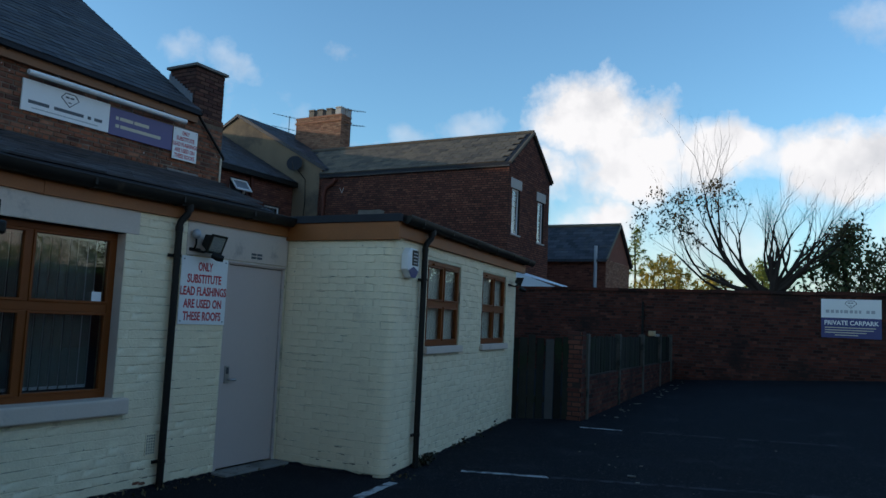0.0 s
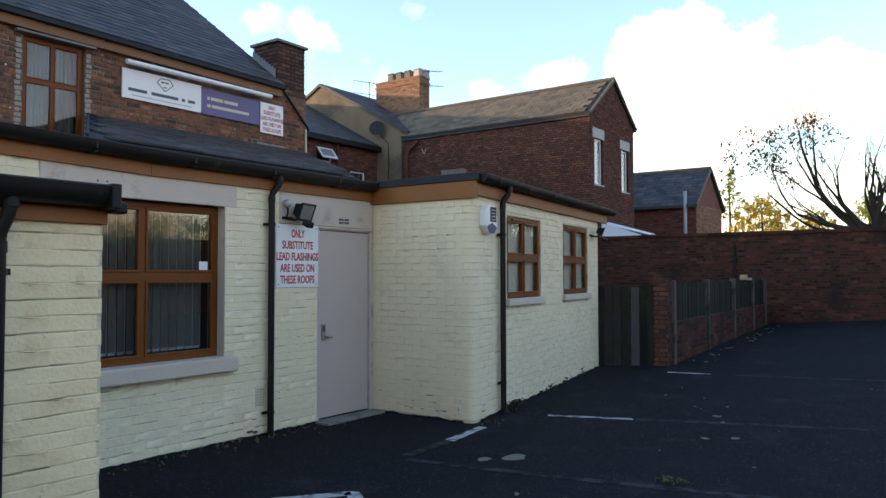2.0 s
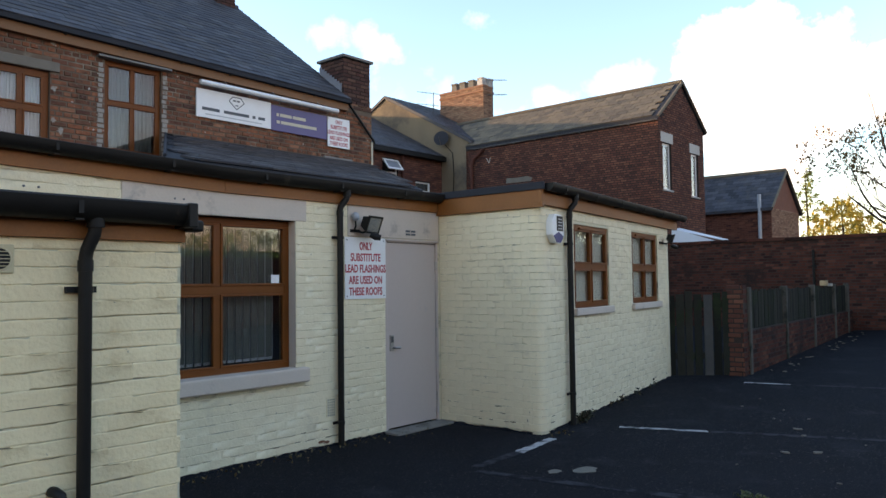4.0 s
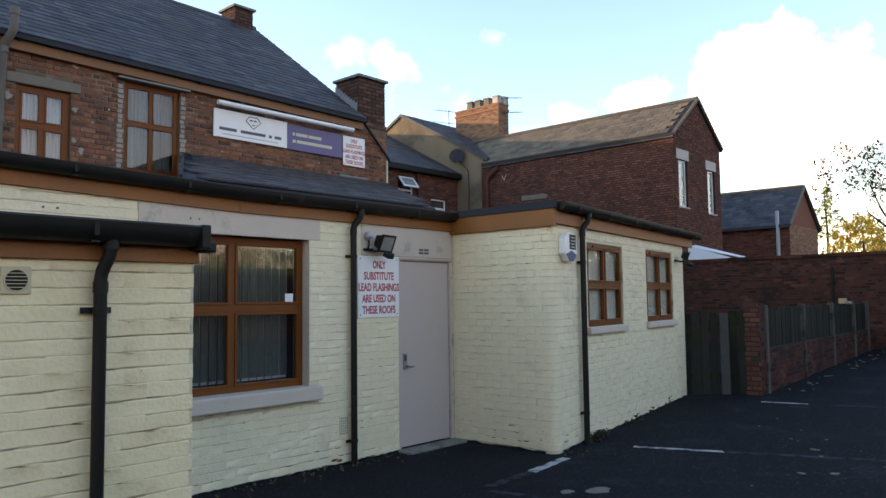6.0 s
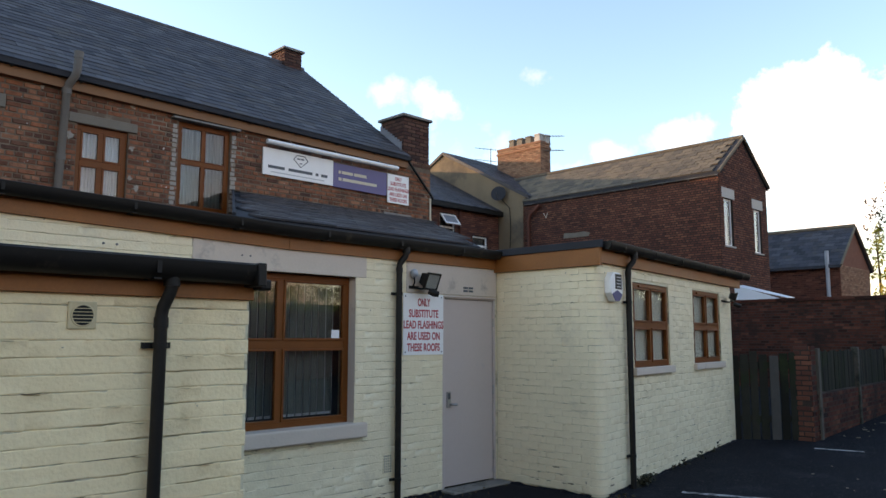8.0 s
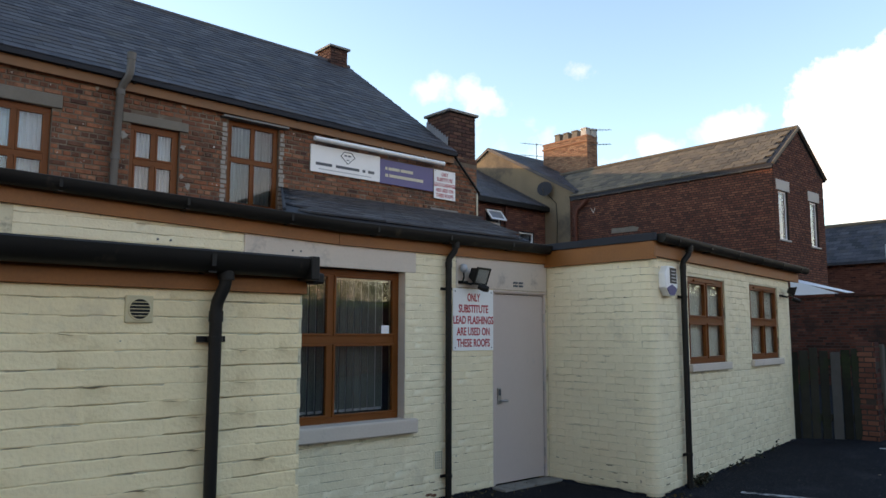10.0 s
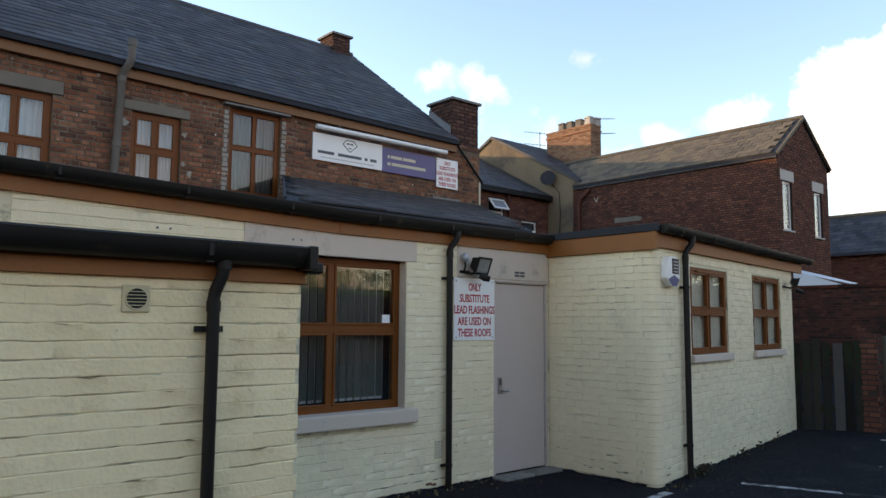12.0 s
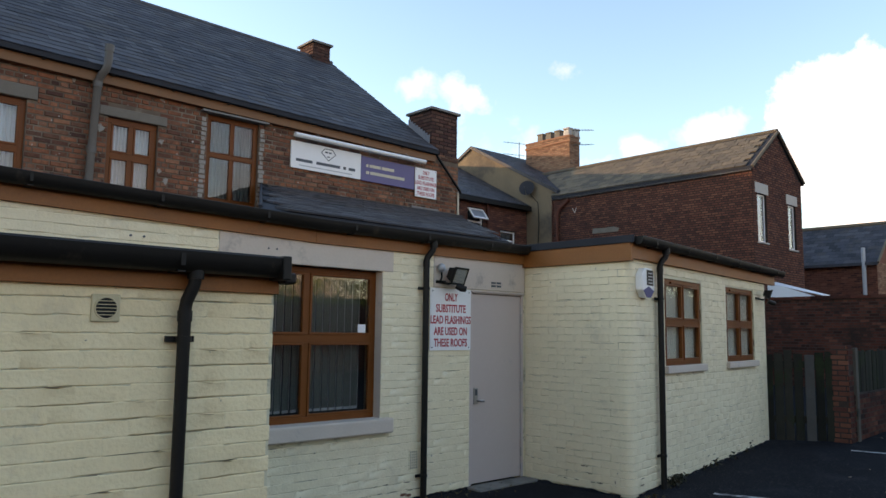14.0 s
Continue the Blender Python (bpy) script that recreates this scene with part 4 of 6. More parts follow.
# ---- tall brick house behind ----
MW = [(-4.05, -3.18, 3.50, 4.66), (-2.13, -1.405, 3.50, 4.645), (-0.63, 0.27, 3.60, 5.0)]
H_L, H_R, EAVE = -7.0, 4.84, 5.19
house = new("wall_house", pierced(Bm(), FM, H_L, H_R, 0, EAVE, 0, 0.3, MW).box(H_R - 0.3, H_R, 0.302, 7.0, 0, EAVE, FM).box(H_L, H_L + 0.3, 0.302, 7.0, 0, EAVE, FM).box(H_L, H_R, 7.0, 7.3, 0, EAVE, FM).mesh("wall_house", MORTAR))
tagged(house, "weathered red brick wall of the tall house", "wall", kind="structure")
for k, (a, b, c, d) in enumerate(MW):
    window(f"window_{k + 4}", FM, a, b, c, d, ("brown wooden window with net curtains", "small brown wooden window with white net curtains", "tall brown wooden window with grey blinds")[k],
           2, (0.42, 0.53, 0.55)[k], recess=0.05, face=0.07, bar=0.05, backing=(NET, NET, HOUSE_BLIND)[k], sash=0.03 if k < 2 else 0.012)
slab("lintel", "grey stone lintel on the brick house", FM, -4.2, -3.06, -0.03, 0.1, 4.665, 4.85, STONE, 0.01)
slab("lintel", "grey stone lintel over the small window", FM, -2.26, -1.28, -0.03, 0.1, 4.65, 4.79, STONE, 0.01)
slab("lintel", "thin pale board over the tall window", FM, -0.76, 0.40, -0.11, 0.1, 5.002, 5.036, CONCRETE, 0.005)
for side in (-0.74, 0.28):
    rj = random.Random(7)
    for k in range(17):
        part("mortar_patch", Bm().box(side + rj.uniform(-.01, .02), side + 0.085 + rj.uniform(-.02, .02), -0.016, 0.0, 3.65 + k * 0.076, 3.70 + k * 0.076 + rj.uniform(0, .015), FM), LIME, house)
rp = random.Random(12)
for u, z, r in ((-2.23, 4.45, 0.075), (-1.36, 4.42, 0.05), (-1.36, 3.96, 0.05), (-1.26, 3.82, 0.06), (-1.37, 5.06, 0.045), (-2.62, 5.06, 0.03)):
    part("plaster_dab", plate(Bm(), FM, u, z, [(r * math.cos(k * 0.4833) * rp.uniform(0.35, 1.25), r * math.sin(k * 0.4833) * rp.uniform(0.35, 1.1)) for k in range(13)], -0.014, -0.002), LIME, house, "pale dab of old plaster")
slab("fascia", "brown painted fascia board under the slate eaves", FME, H_L, 4.12, -0.10, 0.0, 4.99, 5.13, FASCIA_UP, 0.004)
gutter("gutter", FME, H_L, 4.16, -0.101, 5.145, "dark gutter along the house eaves", size=0.075)
soil = thing("soil_pipe", "grey painted soil pipe rising past the eaves", "pipe")
smooth(part("pipe", Bm().tube([(-2.40, 5.20, 2.6), (-2.33, 5.20, 5.06), (-2.32, 5.16, 5.14), (-2.27, 5.06, 5.26), (-2.26, 5.04, 5.34), (-2.25, 5.04, 5.60)], 0.055, 14), GREY_PIPE, soil), 50)
for z in (4.05, 5.0):
    smooth(part("pipe_collar", Bm().tube([(-2.33 - (5.06 - z) * 0.028, 5.20, z), (-2.33 - (4.97 - z) * 0.028, 5.20, z + 0.09)], 0.066, 14), GREY_PIPE, soil))
smooth(part("pipe_collar", Bm().tube([(-2.254, 5.04, 5.50), (-2.25, 5.04, 5.60)], 0.064, 14), GREY_PIPE, soil))
rake = thing("rake_pipe", "thin black pipe running down the gable corner", "pipe")
smooth(part("pipe", Bm().tube([(4.13, 5.2, 5.16), (4.2, 5.22, 5.10), (4.84, 5.24, 4.50), (4.87, 5.26, 4.46)], 0.026, 10), BLACK, rake))
smooth(part("pipe", Bm().tube([(4.815, 5.27, 4.47), (4.815, 5.27, 3.0)], 0.022, 10), WHITE_DULL, rake))

RIDGE = (9.03, 8.03)
RISE = 0.015 * (4.12 - H_L)
roof_m = Bm().add([(H_L, 5.12, 5.20 + RISE), (4.12, 5.12, 5.20), (4.12, RIDGE[0], RIDGE[1]), (H_L, RIDGE[0], RIDGE[1] + RISE), (H_L, 12.7, 5.2 + RISE), (4.12, 12.7, 5.2),
                   (H_L, 5.12, 5.13 + RISE), (4.12, 5.12, 5.13), (4.12, 12.7, 5.13), (H_L, 12.7, 5.13 + RISE)],
                  [(0, 1, 2, 3), (3, 2, 5, 4), (6, 9, 8, 7), (0, 6, 7, 1), (1, 7, 8, 5, 2), (4, 5, 8, 9), (0, 3, 4, 9, 6)])
roof_house = tagged(new("roof_house", roof_m.mesh("roof_house", FELT)), "steep blue-grey slate roof of the tall house", "roof", kind="structure")
part("ridge_tile", Bm().tube([(H_L, RIDGE[0], RIDGE[1] - 0.01 + RISE), (4.13, RIDGE[0], RIDGE[1] - 0.01)], 0.07, 10), SLATE, roof_house)


def stack(name, label, x0, x1, y0, y1, z0, z1, brick, mortar, cap=True, seed=3, faces="wn"):
    s = thing(name, label, "chimney")
    part("core", Bm().box(x0 + 0.012, x1 - 0.012, y0 + 0.012, y1 - 0.012, z0, z1), mortar, s)
    brickwork(s, wall_frame(x0, y0 + 0.012, 1, 0), 0, x1 - x0, z0, z1, brick, depth=0.012, seed=seed, most=130)
    brickwork(s, wall_frame(x0 + 0.012, y1, 0, -1), 0, y1 - y0, z0, z1, brick, depth=0.012, seed=seed + 1, most=130)
    if cap:
        bevelled(part("coping", Bm().box(x0 - 0.05, x1 + 0.05, y0 - 0.05, y1 + 0.05, z1, z1 + 0.055), CONCRETE, s), 0.01)
    return s


stack("chimney", "square dark red brick chimney at the eaves with a flat cap", 4.10, 4.82, 5.31, 6.03, 3.0, 6.09, BRICK_SOOT, MORTAR_DARK)
stack("chimney", "small brick chimney on the slate ridge", 3.50, 3.98, 8.86, 9.46, 7.7, 8.35, BRICK_SOOT, MORTAR_DARK)
fl = thing("stepped_flashing", "grey stepped flashing where the slates meet the chimney", "flashing")
for k in range(9):
    y = 5.36 + k * 0.075
    part("flashing_step", Bm().box(4.085, 4.098, y, y + 0.07, 5.22 + (y - 5.12) * 0.724, 5.40 + (y - 5.12) * 0.724), LEAD, fl)

# ---- slate lean-to between the front building and the house ----
LX = -2.6                                         # where its slanting verge meets the front gutter
lean = tagged(new("roof_lean_to", Bm().add(
    [(LX, -0.08, 2.632), (0.50, -0.08, 2.632), (4.84, 5.29, 4.0), (0.33, 5.29, 4.0), (LX, -0.08, 2.60), (0.50, -0.08, 2.60), (4.84, 5.29, 3.94), (0.33, 5.29, 3.94)],
    [(0, 1, 2, 3), (7, 6, 5, 4), (0, 4, 5, 1), (1, 5, 6, 2), (2, 6, 7, 3), (3, 7, 4, 0)]).mesh("roof_lean_to", FELT)), "shallow slate lean-to roof below the signboard", "roof", kind="structure")
cheek = Bm().add([(LX + 0.06, -0.02, 2.60), (0.36, 5.28, 2.60), (0.36, 5.28, 3.95), (LX + 0.16, -0.02, 2.60), (0.46, 5.28, 2.60), (0.46, 5.28, 3.95)], [(0, 1, 2), (5, 4, 3), (0, 2, 5, 3), (2, 1, 4, 5), (1, 0, 3, 4)])
tagged(new("wall_cheek", cheek.mesh("wall_cheek", BRICK_RED)), "brick cheek below the lean-to's verge", "wall", kind="structure")
part("verge_strip", Bm().tube([(LX, -0.10, 2.645), (0.33, 5.27, 4.015)], 0.016, 8), FELT, lean)
slab("mortar_fillet", "broken pale mortar fillet along the wall", FM, 3.55, 4.28, -0.06, 0.0, 3.99, 4.05, CONCRETE, 0.02)

# ---- link building with the open window ----
FL = wall_frame(8.62, 13.34, 1, 0)
LW = [(4.38, 5.16, 5.14, 6.12), (6.12, 6.94, 4.73, 5.435)]
link = tagged(new("wall_link", pierced(Bm(), FL, -38.0, 7.62, 0, 6.50, 0, 0.25, LW).mesh("wall_link", MORTAR_DARK)), "dark red brick wall of a link building", "wall", kind="structure")
rl_ = Bm().add([(x, y, z) for x in (-30, 16.24) for y, z in ((13.13, 6.50), (17.42, 8.78), (21.7, 6.50), (21.7, 6.38), (17.42, 8.66), (13.13, 6.38))],
               [(1, 0, 6, 7), (2, 1, 7, 8), (3, 2, 8, 9), (4, 3, 9, 10), (5, 4, 10, 11), (0, 5, 11, 6), (0, 1, 4, 5), (1, 2, 3, 4), (7, 6, 11, 10), (8, 7, 10, 9)])
roof_link = tagged(new("roof_link", rl_.mesh("roof_link", SLATE)), "dark slate roof of the link building", "roof", kind="structure")
slab("fascia", "dark gutter board of the link building", FL, 0, 7.6, -0.27, -0.14, 6.31, 6.49, BLACK, 0.01)
smooth(tagged(new("downpipe", Bm().tube([FL @ Vector((5.37, -0.08, z)) for z in (6.4, 2.5)], 0.055, 10).mesh("downpipe", BRICK_RED)), "dark red painted downpipe on the link building", "drainpipe"))
wl7 = window("window_7", FL, *LW[0], "small white window with its top light open", 1, 0.5, WHITE, 0.04, 0.05, 0.05, sash=0.0, backing=GREY_INK)
hinge = FL @ pose(4.77, 0.0, 6.08, -38, 0, 0) @ Matrix.Scale(1.36, 4)
sa = Bm().box(-0.28, 0.28, -0.03, 0.0, -0.05, 0.0, hinge).box(-0.28, 0.28, -0.03, 0.0, -0.36, -0.31, hinge).box(-0.28, -0.23, -0.03, 0.0, -0.31, -0.05, hinge).box(0.23, 0.28, -0.03, 0.0, -0.31, -0.05, hinge)
osash = part("open_sash", sa, WHITE, wl7)
part("pane", Bm().box(-0.23, 0.23, -0.018, -0.012, -0.31, -0.05, hinge), LEAD, osash)
window("window_8", FL, *LW[1], "low white window of the link building", 1, 0.5, WHITE, 0.04, 0.05, 0.05, sash=0.0, backing=GREY_INK)

# ---- terrace with the rendered gable ----
GX = 16.24
gable = Bm().add([(x, y, z) for x in (GX, GX + 0.3) for y, z in ((11.98, 0), (11.98, 7.04), (16.42, 9.41), (20.95, 7.04), (20.95, 0))],
                 [(0, 1, 2, 3, 4), (9, 8, 7, 6, 5), (0, 5, 6, 1), (1, 6, 7, 2), (2, 7, 8, 3), (3, 8, 9, 4), (4, 9, 5, 0)])
tagged(new("wall_gable", gable.mesh("wall_gable", RENDER)), "buff rendered gable wall of the terrace", "wall", kind="structure")
tr = Bm().add([(x, y, z) for x in (GX - 0.08, 40) for y, z in ((11.77, 6.95), (16.42, 9.47), (21.16, 6.95), (21.16, 6.84), (16.42, 9.35), (11.77, 6.84))],
              [(0, 1, 7, 6), (1, 2, 8, 7), (2, 3, 9, 8), (3, 4, 10, 9), (4, 5, 11, 10), (5, 0, 6, 11), (0, 5, 4, 1), (1, 4, 3, 2), (6, 7, 10, 11), (7, 8, 9, 10)])
roof_terr = tagged(new("roof_terrace", tr.mesh("roof_terrace", SLATE)), "dark slate roof of the terrace", "roof", kind="structure")
tagged(new("wall_terrace", Bm().box(GX + 0.3, 39.8, 12.2, 12.5, 0, 6.9).mesh("wall_terrace", BRICK_RED)), "brick rear wall of the terrace", "wall", kind="structure")
ch2 = stack("chimney", "broad sunlit orange brick chimney with a row of pots", 18.5, 19.17, 12.98, 15.36, 7.2, 9.78, BRICK_ORANGE, MORTAR, cap=False, seed=11)
part("corbel", Bm().box(18.47, 19.20, 12.95, 15.39, 9.50, 9.57).box(18.485, 19.185, 12.965, 15.375, 9.71, 9.785), BRICK_ORANGE, ch2)
for k, (x, y, top) in enumerate(((18.72, 14.62, 10.12), (18.72, 14.17, 10.11), (18.72, 13.70, 10.11), (18.72, 13.22, 10.13), (19.0, 13.10, 10.10))):
    pot = Bm()
    for a, za, b, zb in ((0.15, 9.75, 0.135, top - 0.07), (0.16, top - 0.068, 0.155, top)):
        pot.add([(x + i * r, y + j * r, z) for r, z in ((a, za), (b, zb)) for i, j in ((-1, -1), (1, -1), (1, 1), (-1, 1))],
                [(0, 1, 5, 4), (1, 2, 6, 5), (2, 3, 7, 6), (3, 0, 4, 7), (4, 5, 6, 7), (3, 2, 1, 0)])
    bevelled(part("chimney_pot", pot, STONE if k < 3 else PALE_STONE, ch2), 0.012)


def aerial(x, y, z, h, yaw, n, label):
    a = thing("tv_aerial", label, "aerial")
    part("mast", Bm().tube([(x, y, z), (x, y, z + h)], 0.018, 6), GREY_PIPE, a)
    d = Vector((math.cos(yaw), math.sin(yaw), 0.1))
    s = Vector((-d.y, d.x, 0))
    for zz in (h - 0.05, h * 0.62):
        part("boom", Bm().tube([Vector((x, y, z + zz)) - d * 0.25, Vector((x, y, z + zz)) + d * 0.7], 0.011, 6), GREY_PIPE, a)
        for k in range(n):
            c = Vector((x, y, z + zz)) + d * (-0.2 + 0.85 * k / n)
            part("element", Bm().tube([c - s * 0.16, c + s * 0.16], 0.007, 5), GREY_PIPE, a)


aerial(18.9, 12.8, 8.3, 1.75, -0.4, 6, "television aerial on the chimney's corner")
aerial(18.4, 15.65, 8.4, 1.5, 2.4, 5, "television aerial behind the chimney")
dish = thing("satellite_dish", "dark round satellite dish on the rendered gable", "satellite dish")
dm = Matrix.Translation((GX - 0.24, 13.13, 7.2)) @ Vector((-1, -0.5, 0.25)).to_track_quat("Z", "Y").to_matrix().to_4x4()
smooth(part("reflector", Bm().tube([dm @ Vector((0, 0, z)) for z in (-0.07, -0.05, -0.02, 0.02)], [0.05, 0.15, 0.24, 0.30], 20), FELT, dish), 60)
part("feed_arm", Bm().tube([dm @ Vector((0, -0.3, 0)), dm @ Vector((0, -0.1, 0.38))], 0.012, 6), GREY_PIPE, dish)
part("dish_mount", Bm().tube([dm @ Vector((0, 0, -0.06)), (GX, 13.13, 7.05)], 0.02, 6), GREY_PIPE, dish)

# ---- brick outrigger with the stone slate roof ----
OX0, OX1, OY0, OY1, OE, ORX, ORZ = 16.24, 19.80, 4.36, 12.1, 6.71, 18.02, 8.07
FO = wall_frame(OX0, OY0, 1, 0)
FS = wall_frame(OX0, OY1, 0, -1)
OW = [(0.27, 0.90, 4.456, 5.95), (2.475, 3.05, 4.40, 5.857)]
outr = pierced(Bm(), FO, 0, OX1 - OX0, 0, OE, 0, 0.25, OW).box(0, OY1 - OY0 - 0.25, 0, 0.25, 0, OE, FS).box(OX1 - 0.25, OX1, OY0 + 0.25, OY1, 0, OE)
outr.add([(x, y, z) for y in (OY0, OY0 + 0.25) for x, z in ((OX0, OE), (OX1, OE), (ORX, ORZ))], [(0, 1, 2), (5, 4, 3), (0, 2, 5, 3), (2, 1, 4, 5), (1, 0, 3, 4)])
outr = tagged(new("wall_outrigger", outr.mesh("wall_outrigger", MORTAR_DARK)), "dark red brick outrigger with a pointed gable", "wall", kind="structure")
for k, h in enumerate(OW):
    window(f"window_{k + 9}", FO, *h, "narrow tall white-framed window", 1, 0.62, WHITE, 0.06, 0.06, 0.0, sash=0.0, backing=NET)
    slab("lintel", "pale stone lintel on the outrigger", FO, h[0] - 0.13, h[1] + 0.13, -0.02, 0.1, h[3] + 0.005, h[3] + 0.33, PALE_STONE, 0.01)
    slab("window_sill", "white sill of a narrow window", FO, h[0] - 0.05, h[1] + 0.05, -0.05, 0.06, h[2] - 0.05, h[2], PALE_STONE, 0.008)
VY = 14.2                                         # where its ridge runs into the terrace roof
ro = Bm().add([(OX0 - 0.12, OY0 - 0.06, OE + 0.02), (ORX, OY0 - 0.06, ORZ + 0.08), (OX1 + 0.12, OY0 - 0.06, OE + 0.02), (OX1 + 0.12, OY0 - 0.06, OE - 0.08), (ORX, OY0 - 0.06, ORZ - 0.02), (OX0 - 0.12, OY0 - 0.06, OE - 0.08),
               (OX0 - 0.12, OY1 - 0.12, OE + 0.02), (ORX, VY, ORZ + 0.08), (OX1 + 0.12, OY1 - 0.12, OE + 0.02), (OX1 + 0.12, OY1 - 0.12, OE - 0.08), (ORX, VY, ORZ - 0.02), (OX0 - 0.12, OY1 - 0.12, OE - 0.08)],
              [(1, 0, 6, 7), (2, 1, 7, 8), (3, 2, 8, 9), (4, 3, 9, 10), (5, 4, 10, 11), (0, 5, 11, 6), (0, 1, 4, 5), (1, 2, 3, 4), (7, 6, 11, 10), (8, 7, 10, 9)])
roof_out = tagged(new("roof_outrigger", ro.mesh("roof_outrigger", FELT)), "brown stone-slate roof of the outrigger", "roof", kind="structure")
part("ridge_tile", Bm().tube([(ORX, OY0 - 0.06, ORZ + 0.08), (ORX, VY, ORZ + 0.08)], 0.08, 8), STONE_SLATE, roof_out)
for ex in (OX0 - 0.12, OX1 + 0.12):
    part("verge", Bm().tube([(ex, OY0 - 0.065, OE), (ORX, OY0 - 0.065, ORZ + 0.06)], 0.05, 6), STONE_SLATE, roof_out)
gutter("gutter", FS, 0.12, OY1 - OY0 - 0.02, -0.03, OE - 0.09, "old pale grey gutter along the outrigger's eaves", LEAD, 0.085)
op = thing("downpipe", "rust-red crooked overflow pipe on the outrigger", "drainpipe")
smooth(part("pipe", Bm().tube([FS @ Vector(p) for p in ((0.82, 0.0, 6.52), (0.82, -0.10, 6.52), (0.72, -0.11, 6.40), (0.42, -0.09, 6.24), (0.33, -0.08, 6.0), (0.33, -0.08, 2.0))], 0.06, 10), BRICK_RED, op), 50)

# ---- far house over the wall ----
FX0, FX1, FY0, FY1, FE, FRX, FRZ = 26.0, 29.7, 4.09, 11.0, 4.5, 27.85, 6.13
fh = thing("house", "distant brick house with a slate roof", "house")
fw = Bm().box(FX0, FX1, FY0, FY1, 0, FE).add([(x, y, z) for y in (FY0, FY1) for x, z in ((FX0, FE), (FX1, FE), (FRX, FRZ))], [(0, 1, 2), (5, 4, 3), (0, 2, 5, 3), (2, 1, 4, 5)])
part("wall", fw, BRICK_RED, fh)
part("roof", Bm().add([(x, y, z) for y in (FY0 - 0.1, FY1) for x, z in ((FX0 - 0.2, FE - 0.02), (FRX, FRZ + 0.08), (FX1 + 0.2, FE - 0.02), (FX1 + 0.2, FE - 0.12), (FRX, FRZ - 0.02), (FX0 - 0.2, FE - 0.12))],
     [(1, 0, 6, 7), (2, 1, 7, 8), (3, 2, 8, 9), (4, 3, 9, 10), (5, 4, 10, 11), (0, 5, 11, 6), (0, 1, 4, 5), (1, 2, 3, 4)]), SLATE, fh)
part("ridge", Bm().tube([(FRX, FY0 - 0.1, FRZ + 0.1), (FRX, FY1, FRZ + 0.1)], 0.09, 8), STONE_SLATE, fh)
smooth(part("flue_pipe", Bm().tube([(25.85, 4.5, 2.2), (25.85, 4.5, 5.07)], 0.075, 10), GALV, fh, "pale grey flue pipe"))
slating(fh, (FX0 - 0.2, FY1, FE - 0.015), (0, -1, 0), (FRX - FX0 + 0.2, 0, FRZ - FE + 0.1), FY1 - FY0 + 0.1, math.hypot(FRX - FX0 + 0.2, FRZ - FE + 0.1), SLATE, gauge=0.22, slate_w=0.34, most=0, seed=33)
for fx in (FX0 - 0.2, FX1 + 0.2):
    part("verge", Bm().tube([(fx, FY0 - 0.11, FE - 0.03), (FRX, FY0 - 0.11, FRZ + 0.06)], 0.05, 6), STONE_SLATE, fh)
brickwork(fh, wall_frame(FX0 - 0.01, FY1, 0, -1), 0, FY1 - FY0, 2.4, FE, BRICK_RED, most=0, seed=31, depth=0.012)
brickwork(fh, wall_frame(FX0, FY0 - 0.01, 1, 0), 0, FX1 - FX0, 2.4, FE, BRICK_ORANGE, most=0, seed=32, depth=0.012)

# ---- far car-park wall, pier, gate, fence ----
WX = 15.5
FW = wall_frame(WX, 8, 0, -1)                     # faces the car park
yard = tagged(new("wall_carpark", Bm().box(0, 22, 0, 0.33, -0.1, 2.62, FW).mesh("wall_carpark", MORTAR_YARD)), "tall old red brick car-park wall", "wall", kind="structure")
wc = thing("downpipe", "thin dark pipe on the car-park wall", "drainpipe")
smooth(part("pipe", Bm().tube([FW @ Vector((8.2, -0.05, z)) for z in (0.5, 2.35)], 0.035, 10), BLACK, wc))
for z in (0.9, 1.9):
    part("pipe_bracket", Bm().box(8.13, 8.27, -0.03, 0.0, z, z + 0.04, FW), BLACK, wc)
cop = thing("wall_coping", "row of dark brick coping along the wall top", "wall", "structure")
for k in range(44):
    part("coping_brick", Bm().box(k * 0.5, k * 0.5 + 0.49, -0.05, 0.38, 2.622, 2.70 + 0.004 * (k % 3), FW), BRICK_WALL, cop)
can = thing("canopy_roof", "milky polycarbonate lean-to canopy beyond the wall", "canopy")
part("sheet", Bm().add([(16.2, 3.95, 3.16), (16.2, 2.46, 2.77), (16.7, 2.46, 2.79), (16.7, 3.95, 3.22), (16.2, 3.95, 3.14), (16.2, 2.46, 2.75), (16.7, 2.46, 2.77), (16.7, 3.95, 3.20)],
                       [(0, 1, 2, 3), (7, 6, 5, 4), (0, 4, 5, 1), (1, 5, 6, 2), (2, 6, 7, 3), (3, 7, 4, 0)]), POLY, can)
part("gable_sheet", Bm().add([(x, y, z) for x in (16.17, 16.2) for y, z in ((3.98, 3.18), (3.98, 2.66), (2.40, 2.66))], [(0, 1, 2), (5, 4, 3), (0, 3, 4, 1), (1, 4, 5, 2), (2, 5, 3, 0)]), POLY, can)
for y in (2.5, 3.2, 3.85):
    part("post", Bm().box(16.22, 16.30, y, y + 0.07, 0, 2.72), WHITE, can)

